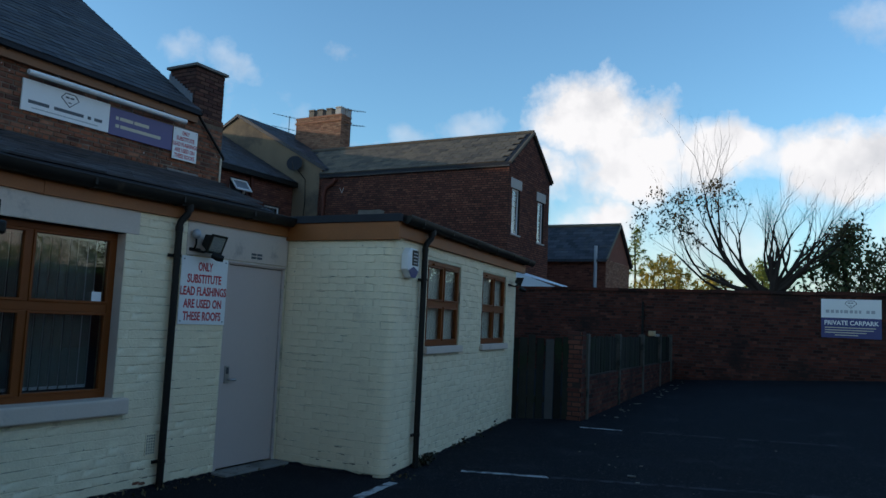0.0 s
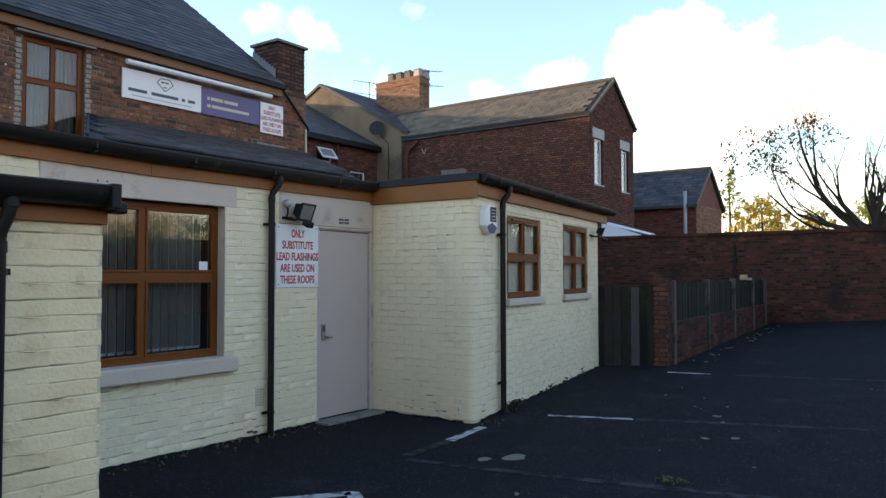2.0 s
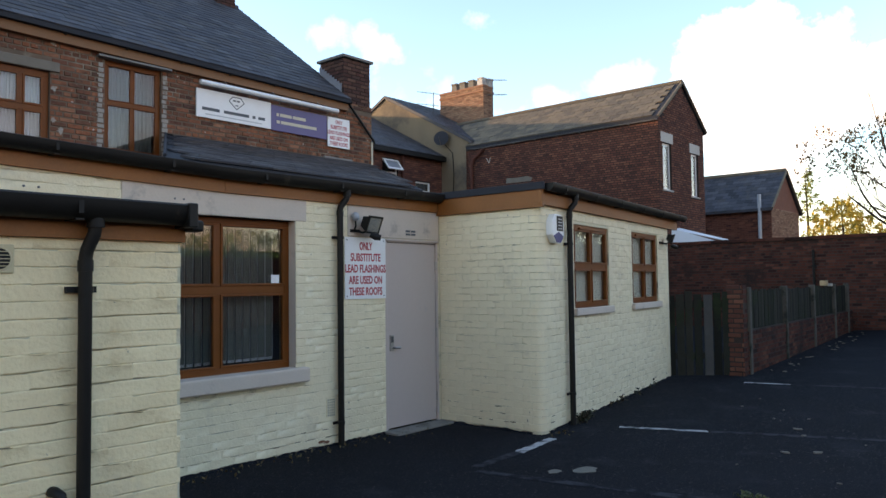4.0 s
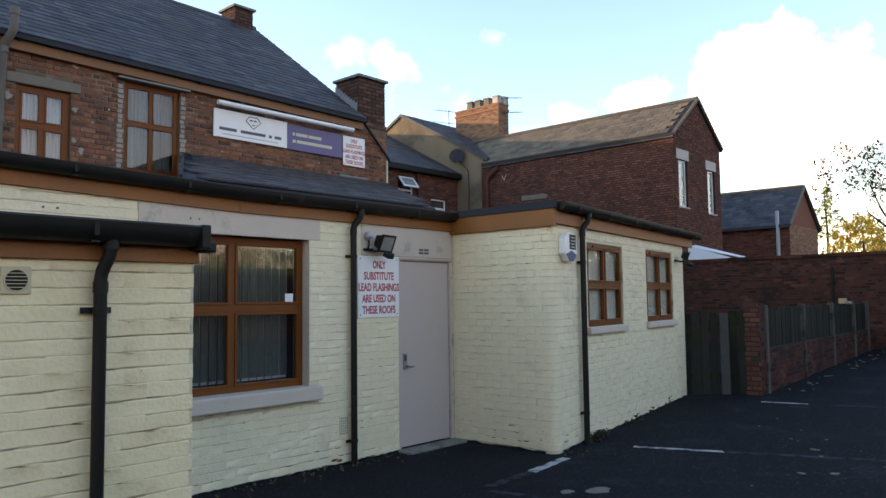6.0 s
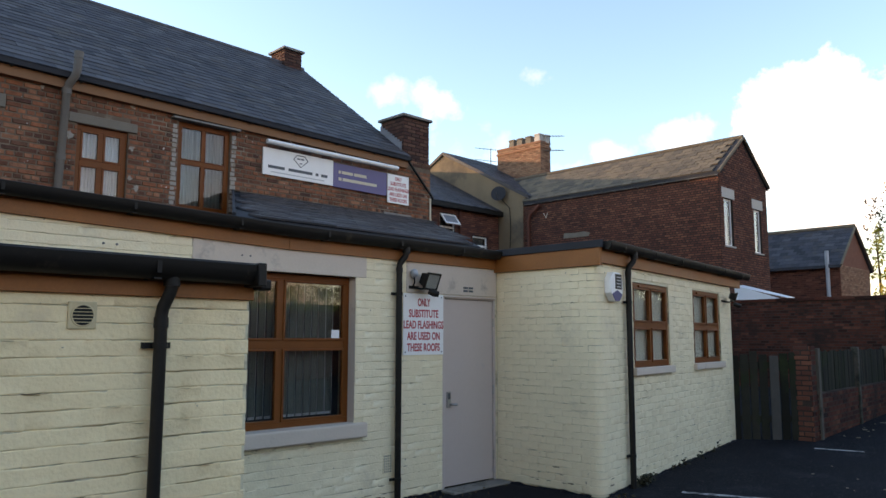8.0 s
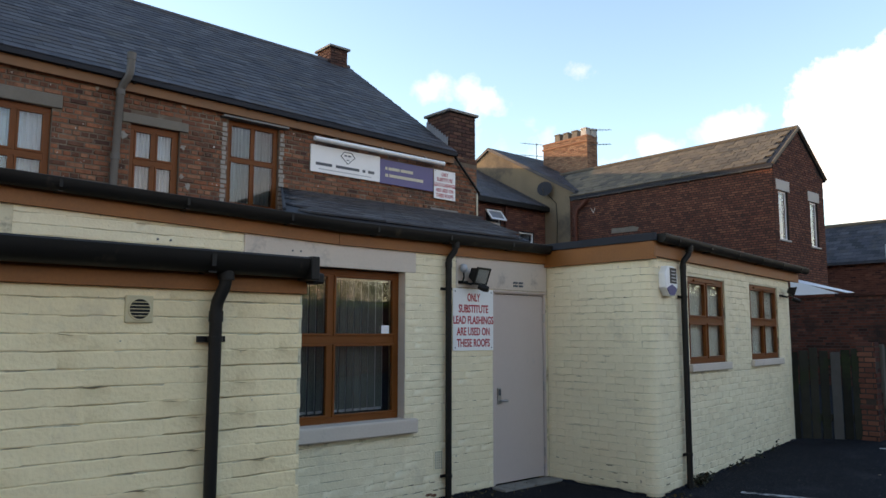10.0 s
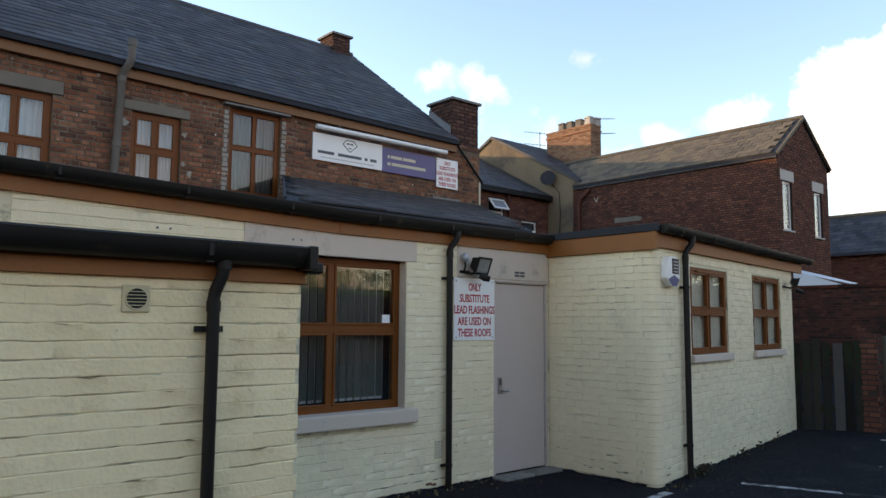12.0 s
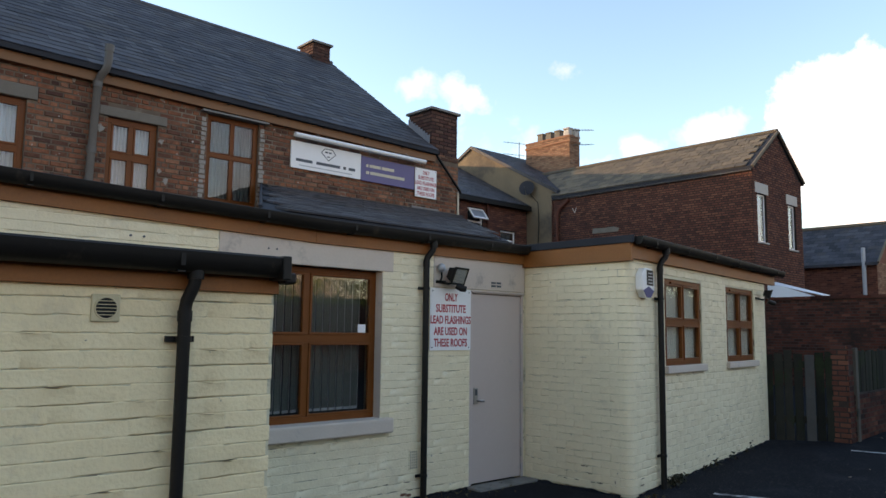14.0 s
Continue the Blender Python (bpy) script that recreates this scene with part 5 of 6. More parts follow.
cp = thing("carpark_sign", "white and navy private car-park sign on the wall", "sign")
u0, u1 = 8 + 4.62, 8 + 5.92
part("white_board", Bm().box(u0, u1, -0.03, -0.01, 2.07, 2.53, FW), WHITE, cp)
part("navy_board", Bm().box(u0, u1, -0.03, -0.01, 1.58, 2.067, FW), NAVY, cp)
logo(cp, FW, (u0 + u1) / 2, 2.41, 0.13, -0.032, GREY_INK)
bars(cp, FW, -0.03, [(u0 + 0.10, 2.19, (0.08, 0.07, 0.07, 0.05), 0.075), (u0 + 0.5, 2.19, (0.09, 0.07, 0.06, 0.05), 0.075), (u0 + 0.98, 2.19, (0.07, 0.08), 0.075)], PALE_INK)
ob = lettering("PRIVATE CARPARK", cp, FW @ Matrix.Translation(((u0 + u1) / 2, -0.032, 1.90)), 0.15, WHITE)
wide = max(c[0] for c in ob.bound_box) - min(c[0] for c in ob.bound_box)
ob.matrix_basis = ob.matrix_basis @ Matrix.Diagonal((1.17 / wide, 1, 1, 1))
bars(cp, FW, -0.03, [(u0 + 0.08, 1.82, (1.1,), 0.022), (u0 + 0.08, 1.76, (1.05,), 0.022), (u0 + 0.08, 1.70, (0.9,), 0.022), (u0 + 0.3, 1.64, (0.5,), 0.022)], WHITE_DULL)

FF = wall_frame(6.03, -1.62, 8.7, 0.5)
low = tagged(new("wall_low", Bm().box(0.3, 9.4, 0, 0.2, -0.1, 0.78, FF).mesh("wall_low", MORTAR_YARD)), "low red brick wall under the fence", "wall", kind="structure")
pier = thing("brick_pier", "weathered brick gate pier with worn corners", "pier")
part("core", Bm().box(0.10, 0.32, 0.01, 0.25, -0.05, 1.48, FF), MORTAR_YARD, pier)
brickwork(pier, FF @ Matrix.Translation((0, 0.012, 0)), 0.09, 0.33, 0.08, 1.5, BRICK_WALL, depth=0.014, seed=41, uneven=0.9)
brickwork(pier, FF @ wall_frame(0.102, 0.26, 0, -1), 0, 0.26, 0.08, 1.5, BRICK_RED, depth=0.016, seed=42, uneven=0.9, joint=0.014)
fence = thing("fence", "dark timber fence panels between concrete posts on the low wall", "fence")
POSTS = [0.38, 2.68, 4.98, 7.12, 8.75]
for a in POSTS:
    bevelled(part("fence_post", Bm().box(a - 0.055, a + 0.055, -0.035, 0.075, 0.0, 1.46, FF), POST_CONCRETE, fence, "stained concrete post"), 0.01)
rf = random.Random(9)
for a, b in zip(POSTS, POSTS[1:]):
    u = a + 0.06
    while u < b - 0.10:
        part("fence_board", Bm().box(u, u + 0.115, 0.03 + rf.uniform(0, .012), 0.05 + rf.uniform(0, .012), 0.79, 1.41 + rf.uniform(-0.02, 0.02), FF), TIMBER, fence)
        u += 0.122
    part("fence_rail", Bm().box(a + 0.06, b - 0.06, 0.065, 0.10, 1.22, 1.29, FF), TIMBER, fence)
yb = thing("yellow_block", "small pale yellow block on the fence top", "block")
bevelled(part("block", Bm().box(6.15, 6.42, -0.02, 0.10, 1.43, 1.54, FF), YELLOW, yb), 0.01)

wb = thing("white_block", "small pale block lying on the fence top", "block")
bevelled(part("block", Bm().box(6.62, 6.95, -0.02, 0.10, 1.41, 1.47, FF), LIME, wb), 0.01)

FG = wall_frame(5.50, -0.66, 0.64, -0.76)
gate = thing("garden_gate", "dark weathered board gate with one paler board", "gate")
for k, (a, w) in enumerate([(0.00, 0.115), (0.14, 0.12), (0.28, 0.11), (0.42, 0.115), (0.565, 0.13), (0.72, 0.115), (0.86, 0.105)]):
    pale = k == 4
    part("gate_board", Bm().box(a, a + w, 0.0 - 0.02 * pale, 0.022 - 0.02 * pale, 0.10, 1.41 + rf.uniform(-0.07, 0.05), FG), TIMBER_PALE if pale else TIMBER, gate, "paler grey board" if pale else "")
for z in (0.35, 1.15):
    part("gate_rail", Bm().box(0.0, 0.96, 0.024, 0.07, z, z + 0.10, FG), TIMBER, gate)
bevelled(new("gate_post", Bm().box(-0.09, -0.005, -0.02, 0.08, 0.0, 1.47, FG).mesh("gate_post", TIMBER_PALE)), 0.008)
tagged(bpy.data.objects["gate_post"], "grey timber gate post against the cream wall", "post")


# ---- trees ----
def limb(bm, tips, p, d, length, r, depth, rng, spread, lift):
    """A crooked tapering branch that forks."""
    pts, rad = [p], [r]
    n = 4
    for k in range(n):
        d = (d + Vector((rng.uniform(-1, 1), rng.uniform(-1, 1), rng.uniform(-0.6, 1))) * 0.16 + Vector((0, 0, lift))).normalized()
        p = p + d * length / n
        pts.append(p)
        rad.append(r * (1 - 0.55 * (k + 1) / n))
    bm.tube(pts, rad, 7 if depth > 2 else 4, False)
    tips.append((p, d, depth))
    if depth == 0:
        return
    for k in range(3 if depth > 1 else 2):
        at = pts[rng.choice((2, 3, 4))] if k else p
        side = Vector((rng.uniform(-1, 1), rng.uniform(-1, 1), rng.uniform(-0.3, 0.9)))
        limb(bm, tips, at, (d + side * spread).normalized(), length * rng.uniform(0.62, 0.85), rad[-1] * rng.uniform(0.7, 0.95) if k == 0 else rad[-1] * 0.7, depth - 1, rng, spread, lift)


def leaves(bm, centre, n, reach, size, rng, flat=1.0):
    for _ in range(n):
        while True:
            o = Vector((rng.uniform(-1, 1), rng.uniform(-1, 1), rng.uniform(-1, 1)))
            if o.length < 1:
                break
        c = Vector(centre) + Vector((o.x * reach, o.y * reach, o.z * reach * flat))
        q = Euler((rng.uniform(-1.2, 1.2), rng.uniform(-1.2, 1.2), rng.uniform(0, 6.28))).to_matrix()
        s = size * rng.uniform(0.6, 1.3)
        bm.add([c + q @ Vector(v) for v in ((-s, 0, 0), (0, -s * 0.45, s * 0.1), (s, 0, 0), (0, s * 0.45, s * 0.1))], [(0, 1, 2, 3)])


rt = random.Random(21)
tree = thing("tree", "dark half-bare tree with brown leaves on one side", "tree")
tb, tips = Bm(), []
base = Vector((19.0, -3.05, 0.0))
bole = [base, base + Vector((0, 0.05, 1.2)), base + Vector((0.05, -0.05, 2.5)), base + Vector((0.02, -0.30, 3.3))]
tb.tube(bole, [0.30, 0.24, 0.20, 0.10], 12)
for dy, dz, ln, rr in ((0.95, 0.50, 2.25, 0.16), (0.95, 0.30, 2.2, 0.12), (0.55, 0.75, 1.45, 0.14), (0.15, 1.0, 1.3, 0.14), (-0.2, 1.0, 1.3, 0.15), (-0.55, 0.9, 1.4, 0.16), (0.95, 0.08, 2.0, 0.09), (-0.85, 0.75, 1.6, 0.12), (-0.95, 0.5, 1.6, 0.10),
                       (0.85, 0.60, 2.0, 0.09), (0.40, 0.90, 1.3, 0.09), (-0.05, 1.0, 1.25, 0.09), (-0.40, 0.95, 1.4, 0.09), (-0.70, 0.80, 1.5, 0.09)):
    up = rt.uniform(0.0, 0.85)
    limb(tb, tips, bole[2].lerp(bole[3], up), Vector((rt.uniform(-0.4, 0.4), dy, dz + rt.uniform(-0.15, 0.1))), ln * (1 - 0.2 * up), rr * (0.95 - 0.35 * up), 4, rt, 0.62, 0.03)
part("trunk", tb, BARK, tree)
lb = Bm()
for p, d, k in tips:
    if k <= 1 and p.y > -1.9 + rt.uniform(-0.8, 0.4) and p.z < 6.0 and rt.random() < 0.6:
        leaves(lb, p, 9, 0.24, 0.066, rt)
part("crown", lb, LEAF_BROWN, tree)


def bushy(name, label, centre, rx, ry, z0, z1, mat, n, size, seed, trunk=True, category="tree"):
    rng = random.Random(seed)
    t = thing(name, label, category)
    if trunk:
        part("trunk", Bm().tube([(centre[0], centre[1], 0), (centre[0] + 0.1, centre[1], z0 + (z1 - z0) * 0.5), (centre[0], centre[1] + 0.1, z1 - 0.3)], [0.16, 0.10, 0.03], 8), BARK, t)
    b = Bm()
    for _ in range(n):
        a, s = rng.uniform(0, 6.28), rng.uniform(0.15, 1.0) ** 0.6
        z = rng.uniform(0, 1)
        w = math.sin(math.pi * min(0.08 + 0.92 * z, 0.97)) ** 0.6
        leaves(b, (centre[0] + rx * s * w * math.cos(a), centre[1] + ry * s * w * math.sin(a), z0 + (z1 - z0) * z * rng.uniform(0.8, 1.05)), 14, 0.30, size, rng)
    part("crown", b, mat, t)


bushy("conifer", "dense dark green conifer hedge beyond the wall", (20.6, -5.1), 1.3, 1.6, 1.0, 5.0, LEAF_GREEN, 520, 0.09, 51)
bushy("conifer", "broad dark green evergreen beyond the wall", (20.6, -7.4), 1.4, 1.6, 1.0, 5.5, LEAF_GREEN, 460, 0.09, 52)
bushy("conifer", "tall dark green evergreen with reddish tips", (20.4, -9.8), 1.4, 1.6, 1.0, 5.4, LEAF_GREEN, 330, 0.09, 53)
bushy("tree", "rounded yellow autumn tree in the distance", (60.0, 9.2), 3.6, 2.9, 2.0, 8.0, LEAF_YELLOW, 330, 0.17, 54)
bushy("tree", "low yellow autumn bush in the distance", (60.0, 5.2), 2.4, 2.0, 2.0, 6.6, LEAF_YELLOW, 200, 0.17, 55)
bushy("tree", "small olive tree in the distance", (60.0, 1.4), 2.0, 1.7, 2.0, 7.6, LEAF_HEDGE, 170, 0.16, 56)
bushy("tree", "slender pale-leaved birch in the distance", (60.0, 11.8), 1.7, 1.4, 3.0, 10.2, LEAF_HEDGE, 75, 0.15, 57)

# behind the camera: boundary wall and hedge, seen only in the window glass
tagged(new("wall_boundary", Bm().box(-16, 22, -15.0, -14.7, 0, 2.5).mesh("wall_boundary", BRICK_WALL)), "brick boundary wall behind the car park", "wall", kind="structure")
hb = Bm().box(-14, 22, -16.3, -15.6, 0, 2.75)
rh = random.Random(77)
for _ in range(1500):
    x = rh.uniform(-12, 20)
    leaves(hb, (x, -15.6 + rh.uniform(-0.5, 0.5), rh.uniform(2.2, 3.35 + 0.15 * math.sin(x * 1.7) + 0.2 * math.sin(x * 0.6 + 1))), 9, 0.28, 0.075, rh)
tagged(new("hedge", hb.mesh("hedge", LEAF_HEDGE)), "tall yellow-green hedge behind the boundary wall", "hedge", kind="stuff")

# ---- litter ----
rl = random.Random(5)
def crumb(name, label, x, y, s, mat, cat="litter"):
    turn, thin = rl.uniform(0, 3), rl.uniform(0.35, 0.8)
    pts = [(s * rl.uniform(0.5, 1.4) * math.cos(a), s * thin * rl.uniform(0.5, 1.3) * math.sin(a)) for a in (k * 6.283 / 7 for k in range(7))]
    pts = [(x + a * math.cos(turn) - b * math.sin(turn), y + a * math.sin(turn) + b * math.cos(turn)) for a, b in pts]
    return tagged(new(name, Bm().prism(pts, lie(x, y) + 0.004, lie(x, y) + 0.010 + 0.12 * s).mesh(name, mat)), label, cat, group="litter on the asphalt")
for k in range(26):
    u = rl.uniform(0.6, 8.8)
    p = FF @ Vector((u, -rl.uniform(0.12, 0.5), 0))
    crumb("paper_scrap", "pale scrap of litter at the foot of the low wall", p.x, p.y, rl.uniform(0.015, 0.05), DEBRIS)
for k in range(16):
    crumb("leaf_scrap", "small pale scrap lying on the asphalt", rl.uniform(-2.5, 5.5), rl.uniform(-4.6, -1.7), rl.uniform(0.006, 0.022), DEBRIS)
for x, y, s in ((2.58, -3.35, 0.05), (1.65, -3.79, 0.045), (-1.10, -3.25, 0.03), (-0.94, -3.36, 0.035), (1.5, -3.56, 0.035), (-1.03, -3.01, 0.03), (2.3, -3.5, 0.03)):
    crumb("paper_scrap", "pale torn scrap lying on the asphalt", x, y, s, DEBRIS)
tuft = Bm()
for k in range(14):
    x, y = rl.gauss(-0.066, 0.05), rl.gauss(-3.80, 0.08)
    leaves(tuft, (x, y, lie(x, y) + 0.02), 5, 0.03, 0.018, rl, 0.5)
tagged(new("grass_tuft", tuft.mesh("grass_tuft", LEAF_GREEN)), "small green tuft growing through the asphalt", "grass", kind="stuff")
dead = Bm()
for k in range(150):
    x, y = rl.uniform(-2.6, 1.2), -abs(rl.gauss(0, 0.16)) - 0.05
    if x > 0.8:
        y = -1.42 - abs(rl.gauss(0, 0.08))
    leaves(dead, (x, y, lie(x, y) + 0.016), 1, 0.01, 0.02, rl, 0.3)
tagged(new("leaf_litter", dead.mesh("leaf_litter", LEAF_BROWN)), "dead brown leaves swept along the wall foot", "leaves", kind="stuff")
weeds = Bm()
for k in range(30):
    p = FC @ Vector((rl.uniform(0.75, 1.25) if k < 22 else rl.uniform(1.4, 4), -rl.uniform(0.02, 0.12), 0.03))
    leaves(weeds, (p.x, p.y, lie(p.x, p.y) + 0.04), 6, 0.06, 0.03, rl)
tagged(new("weeds", weeds.mesh("weeds", MOSS)), "small browned weeds at the foot of the cream wall", "weeds", kind="stuff")

# ragged tar edge where the asphalt meets the walls
def upstand(name, m, u0, u1, seed, top=0.022):
    rng = random.Random(seed)
    bm, n = Bm(), int((u1 - u0) / 0.04)
    for k in range(n + 1):
        u = u0 + (u1 - u0) * k / n
        q = m @ Vector((u, 0, 0))
        g = lie(q.x, q.y)
        h = g + 0.012 + top * max(0.0, 0.35 + 0.9 * noise.noise((u * 5.0, seed, 0)) + 0.35 * rng.uniform(-1, 1))
        bm.v += [tuple(m @ Vector(p)) for p in ((u, -0.03 - 0.02 * rng.random(), g - 0.01), (u, -0.0105, h), (u, 0.01, h))]
        if k:
            a = len(bm.v) - 6
            bm.f += [(a, a + 3, a + 4, a + 1), (a + 1, a + 4, a + 5, a + 2)]
    return tagged(new(name, bm.mesh(name, ASPHALT)), "ragged dark tar edge along the wall foot", "trim", kind="structure")


upstand("wall_foot", FA, -3.7, -0.04, 1)
upstand("wall_foot", FB, 0.0, 1.26, 2, 0.02)
upstand("wall_foot", FC, 0.14, C_END, 3, 0.025)
upstand("wall_foot", FD, -2.6, 0.0, 4, 0.02)
for u in (-3.62, -3.52, -2.46, -2.38):
    tagged(new("wall_plug", Bm().tube([FA @ Vector((u, v, 2.31)) for v in (-0.013, -0.004)], 0.009, 8).mesh("wall_plug", GREY_INK)), "small dark plug hole in the painted wall", "fixing", group="plug holes in the wall")

# paint lost from the brickwork: ragged flakes low down, open bed joints here and there
def paint_loss(wall, m, u0, u1, z_top, flakes, cracks, seed, v, clear=()):
    rng = random.Random(seed)

    def scar(u, z, w, h, mat, n):
        if any(a - w < u < b + w and c - h < z < d + h for a, b, c, d in clear):
            return
        edge = [(math.cos(k * 6.2832 / n), math.sin(k * 6.2832 / n)) for k in range(n)]
        part("paint_scar", plate(Bm(), m, u, z, [(w * a * rng.uniform(0.55, 1.15), h * b * rng.uniform(0.4, 1.3)) for a, b in edge], -v, -0.002), mat, wall)

    for _ in range(flakes):
        s = rng.uniform(0.3, 1.0)
        scar(rng.uniform(u0 + 0.05, u1 - 0.05), 0.02 + 0.075 * min(int(rng.expovariate(0.7)), 7) + rng.uniform(-0.006, 0.006), 0.055 * s, 0.0065 * s, PAINT_LOSS, 13)
    for _ in range(cracks):
        scar(rng.uniform(u0 + 0.1, u1 - 0.12), 0.02 + 0.075 * rng.randrange(1, int((z_top - 0.02) / 0.075)), rng.uniform(0.04, 0.14), rng.uniform(0.0012, 0.0026), PAINT_LOSS, 14)


paint_loss(wall_a, FA, -2.9, -0.06, 2.3, 30, 40, 91, 0.0072, [(-2.91, -1.08, 0.64, 2.44), (-0.62, 0.0, 1.42, 2.44), (-0.86, -0.73, 0.27, 0.48)])
paint_loss(wall_b, FB, 0.05, 1.25, 2.3, 18, 18, 92, 0.0105)
paint_loss(wall_c, FC, 0.15, C_END, 2.3, 46, 30, 93, 0.0085, [(a - 0.06, b + 0.06, c - 0.1, d) for a, b, c, d in CW] + [(0.1, 0.5, 1.95, 2.35)])
paint_loss(wall_d, FD, -1.9, 0.0, 1.75, 10, 24, 94, 0.0072, [(-0.9, -0.72, 1.62, 1.8)])
rs = random.Random(95)
for u, z, w in ((-0.92, 0.06, 0.05), (-0.85, 0.045, 0.045)):
    part("bare_patch", plate(Bm(), FA, u, z, [(w * math.cos(k * 0.698) * rs.uniform(0.6, 1.1), 0.016 * math.sin(k * 0.698) * rs.uniform(0.6, 1.2)) for k in range(9)], -0.0085, -0.002), BARE_BRICK, wall_a, "bare orange brick where paint is gone")

# small fittings on the outrigger's long wall
cement = plate(Bm(), FS, 2.44, 5.27, [(-0.58, -0.09), (0.5, -0.10), (0.57, 0.02), (0.32, 0.09), (-0.1, 0.07), (-0.55, 0.10)], -0.016, -0.002)
part("cement_patch", cement, STONE, outr, "grey cement patch")
bracket = thing("wall_bracket", "small pale forked bracket on the brick outrigger", "bracket")
for du in (-0.09, 0.09):
    part("bracket_arm", Bm().tube([FS @ Vector((1.1, -0.02, 6.02)), FS @ Vector((1.1 + du, -0.05, 6.20))], 0.014, 6), PALE_STONE, bracket)
cable = thing("cable", "thin dark cable hanging down the rendered gable", "cable")
part("wire", Bm().tube([(GX - 0.03, 13.2, 7.05), (GX - 0.03, 12.75, 6.6), (GX - 0.03, 12.7, 5.8), (GX - 0.03, 12.78, 4.4)], 0.014, 6), BLACK, cable)

# ---- bricks and slates, piece by piece ----
brickwork(wall_a, FA, -4.6, 0.845, 0.02, 2.50, CREAM, [(WIN_A[0], WIN_A[1], 0.667, 2.60), (-2.91, -1.088, 2.19, 2.60), (-2.88, -1.107, 0.667, 0.803), (-0.03, 0.83, 0, 2.60), (-0.56, 0.84, 2.075, 2.60)],
          depth=0.0065, cham=0.005, joint=0.004, upright=0.0003, uneven=0.06, worn=True, ends=0.96, seed=61, near=(-2.5, 0.9), most=300)
brickwork(wall_b, FB, 0.02, 1.385 - R, 0.03, 2.37, CREAM, depth=0.009, cham=0.007, joint=0.005, upright=0.0004, uneven=0.14, worn=True, ends=0.80, seed=62)
brickwork(wall_c, FC, R, C_END, 0.03, 2.38, CREAM, [(a, b, c - 0.085, d) for a, b, c, d in CW], depth=0.008, cham=0.006, joint=0.005, upright=0.0004, uneven=0.14, worn=True, ends=0.82, seed=63, near=(0, 3.2))
# outhouse bricks carry the flare's warm tint in their colour
brickwork(wall_d, FD, -2.6, 0.0, 0.02, 1.80, CREAM_FLARE, depth=0.006, cham=0.005, joint=0.004, upright=0.0003, uneven=0.04, worn=True, ends=0.98, seed=64, near=(-1.6, 0))
rc = random.Random(65)
out_b, out_c = FB.to_3x3() @ Vector((0, -1, 0)), FC.to_3x3() @ Vector((0, -1, 0))
for k in range(31):
    z0, z1 = 0.03 + k * 0.075 + rc.uniform(0, 0.002), 0.03 + (k + 1) * 0.075 - rc.uniform(0, 0.002)
    out = 0.0078 * rc.uniform(0.92, 1.0)
    cb_, ring = Bm(), []
    for i, (x, y) in enumerate(arc):
        d = out_b.lerp(out_c, i / (len(arc) - 1)).normalized()
        ring.append([(x - d.x * 0.003, y - d.y * 0.003, z0), (x + d.x * out, y + d.y * out, z0 + 0.004), (x + d.x * out, y + d.y * out, z1 - 0.004), (x - d.x * 0.003, y - d.y * 0.003, z1)])
    cb_.add([p for r in ring for p in r], [(i * 4 + j, i * 4 + 4 + j, i * 4 + 5 + j, i * 4 + 1 + j) for i in range(len(arc) - 1) for j in range(3)])
    smooth(part("brick", cb_, CREAM, bullnose), 35)
brickwork(house, FM, -6.0, 4.83, 2.6, 5.15, BRICK_OLD, [(a, b, c, d + 0.19 if k < 2 else d + 0.06) for k, (a, b, c, d) in enumerate(MW)] + [(-4.2, -3.06, 4.665, 4.85), (-2.26, -1.28, 4.65, 4.79)],
          depth=0.014, joint=0.015, uneven=0.85, seed=71, near=(-3.4, 2.0), bond="garden", keep=lambda u, z: (3.2 if u < 0.33 else 3.9) < z < 5.03 + 0.015 * (4.12 - u))
brickwork(house, FM, 4.13, 4.83, 5.075, 5.19, BRICK_OLD, depth=0.011, seed=70, most=20)
brickwork(outr, FS, 0, OY1 - OY0, 2.6, OE - 0.02, BRICK_RED, depth=0.014, joint=0.019, uneven=0.6, seed=72, near=(2.5, 6), bond="garden")
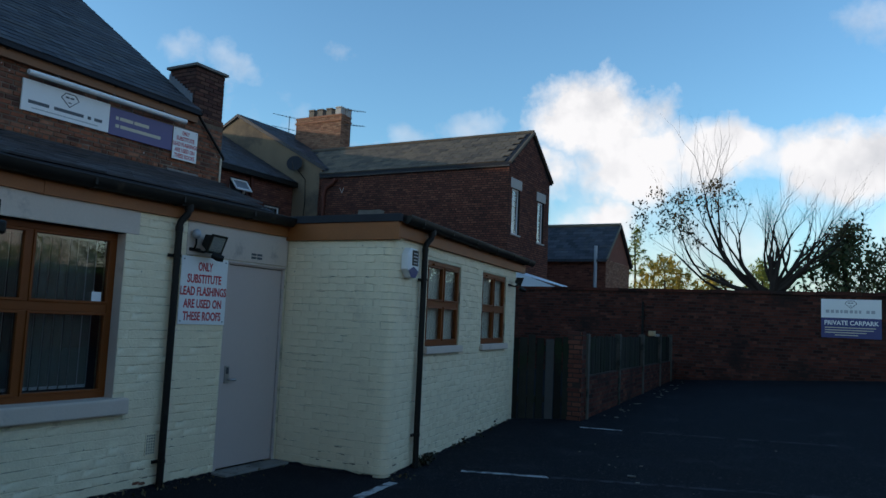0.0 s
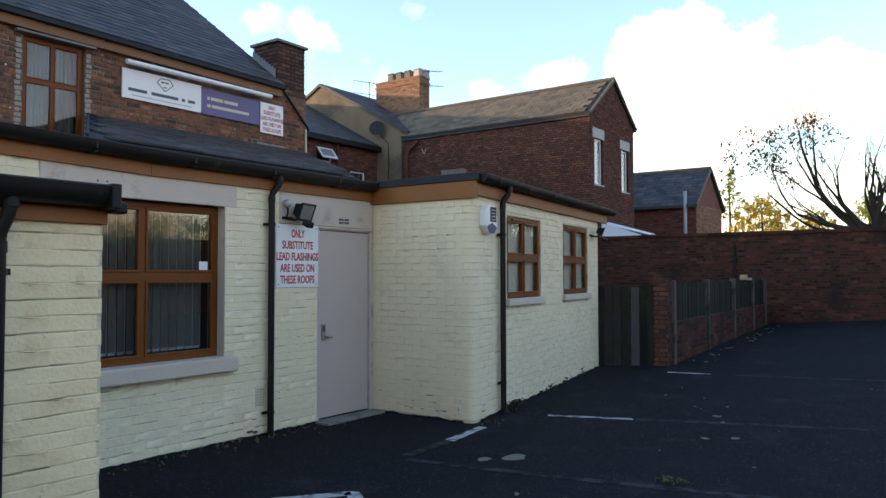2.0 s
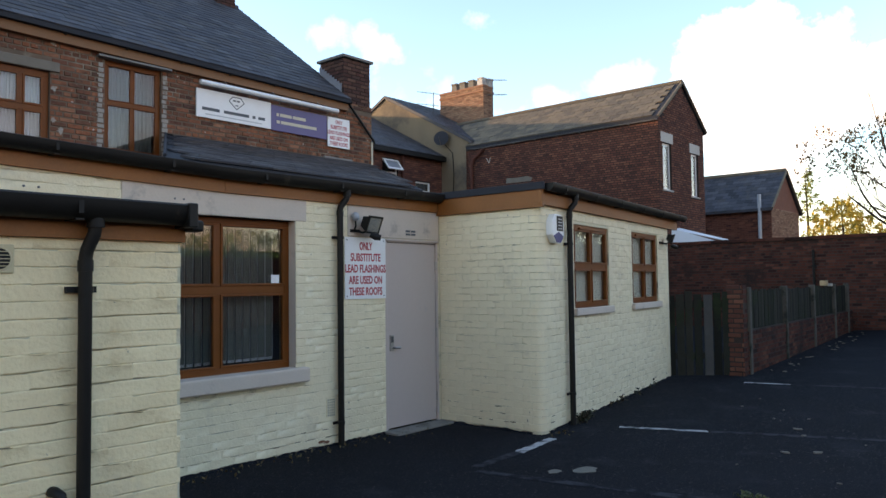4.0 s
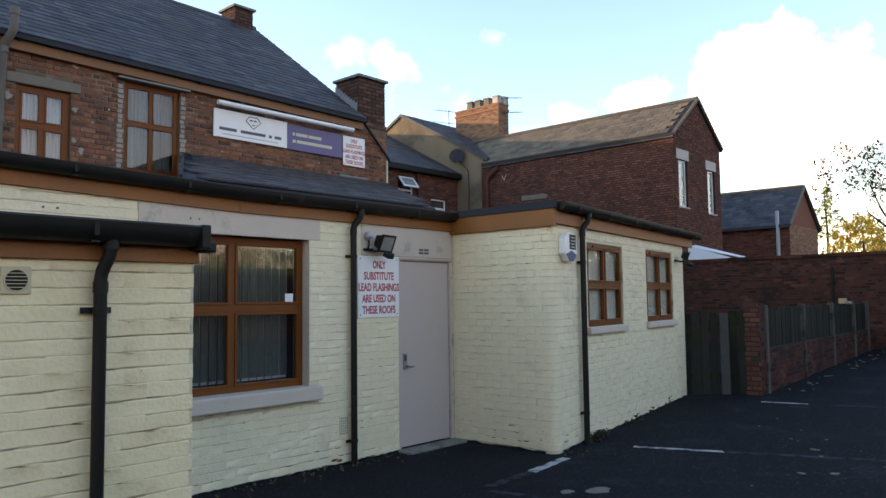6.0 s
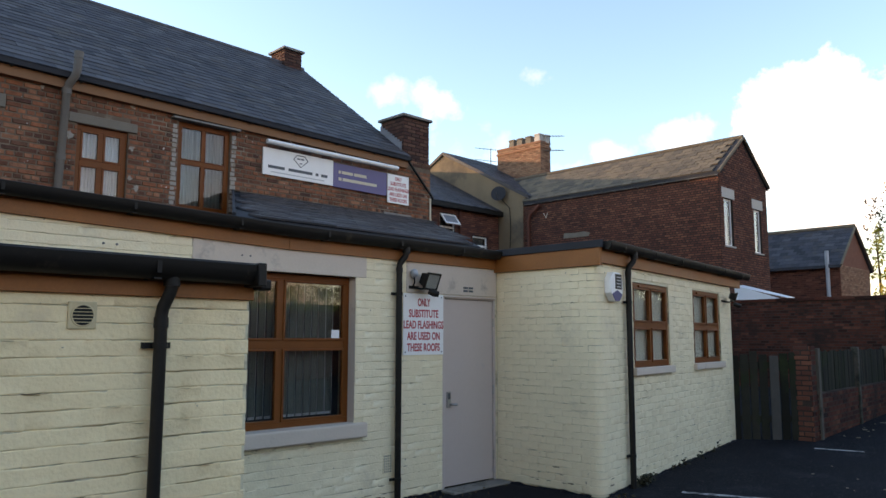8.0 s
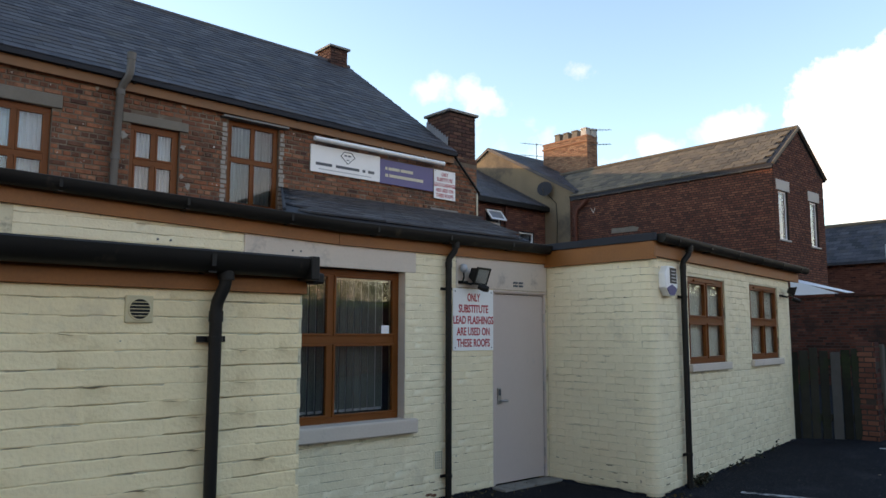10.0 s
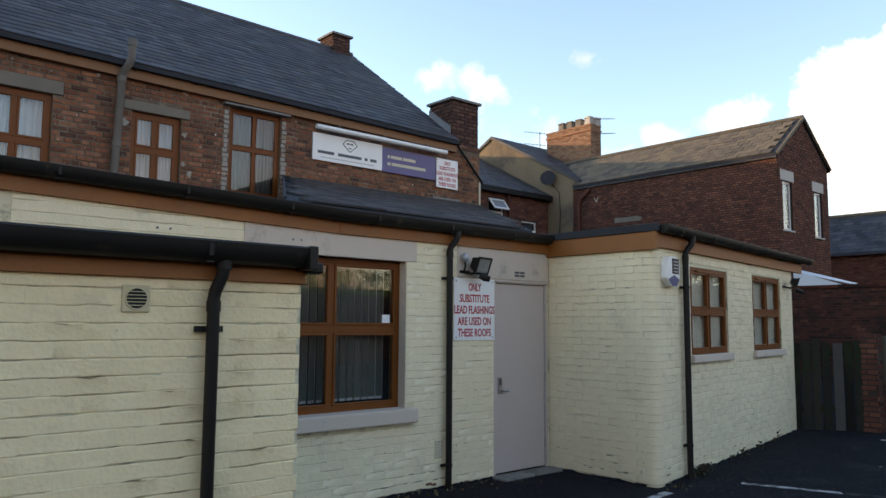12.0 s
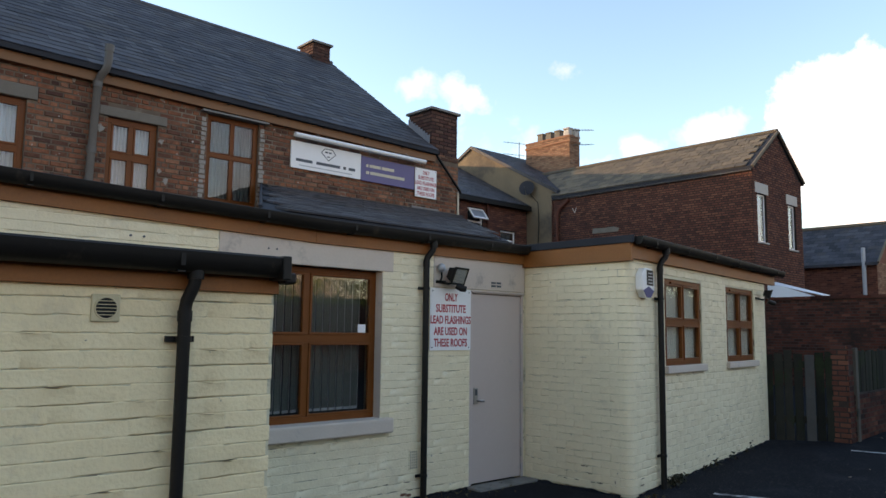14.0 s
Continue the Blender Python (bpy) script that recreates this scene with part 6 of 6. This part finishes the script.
brickwork(outr, FO, 0, OX1 - OX0, 2.6, ORZ, BRICK_RED, [(a, b, c - 0.05, d + 0.26) for a, b, c, d in OW], depth=0.014, joint=0.019, uneven=0.6, seed=73, bond="garden",
          keep=lambda u, z: z < OE or abs(u - (ORX - OX0)) < (ORZ - z) * 1.25 - 0.1)
brickwork(link, FL, 3.0, 7.6, 4.2, 6.4, BRICK_RED, LW, depth=0.011, seed=74, most=200)
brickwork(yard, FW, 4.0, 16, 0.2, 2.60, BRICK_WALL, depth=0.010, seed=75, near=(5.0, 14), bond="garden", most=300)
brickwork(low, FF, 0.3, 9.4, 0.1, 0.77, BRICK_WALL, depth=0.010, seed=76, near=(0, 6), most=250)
slating(roof_house, (-6.0, 5.12, 5.352), (1, 0, -0.015), (0, RIDGE[0] - 5.12, RIDGE[1] - 5.20), 10.14, 4.83, SLATE, gauge=0.19, slate_w=0.27, thick=0.012, rough=0.9, gap=0.0015, seed=81, near=(2, 10.2))
slating(lean, (LX, -0.08, 2.634), (1, 0, 0), (0, 5.37, 1.370), 7.5, 5.5, SLATE, gauge=0.19, slate_w=0.27, thick=0.020, rough=0.9, gap=0.0015, seed=82, keep=lambda u, s: s * 0.529 + 0.24 < u < 3.05 + s * 0.78, near=(1.0, 4.5))
run_o = math.hypot(ORX - OX0 + 0.12, ORZ - OE + 0.06)
slating(roof_out, (OX0 - 0.12, VY, OE + 0.022), (0, -1, 0), (ORX - OX0 + 0.12, 0, ORZ - OE + 0.06), VY - OY0 + 0.06, run_o, STONE_SLATE, gauge=0.235, slate_w=0.36, thick=0.034, seed=83, gap=0.012, rough=2.0,
        keep=lambda u, s: (VY - OY1 + 0.12) * (1 - s / run_o) + 0.1 < u < VY - OY0 - 0.14 and s + 0.28 < run_o)
slating(roof_terr, (GX - 0.08, 11.77, 6.955), (1, 0, 0), (0, 4.65, 2.52), 7.0, 5.28, SLATE, gauge=0.2, slate_w=0.3, thick=0.014, seed=84, gap=0.002, most=0)
slating(roof_link, (8.0, 13.13, 6.505), (1, 0, 0), (0, 4.29, 2.28), 8.2, 4.85, SLATE, gauge=0.2, slate_w=0.3, thick=0.014, seed=85, gap=0.002, most=0)
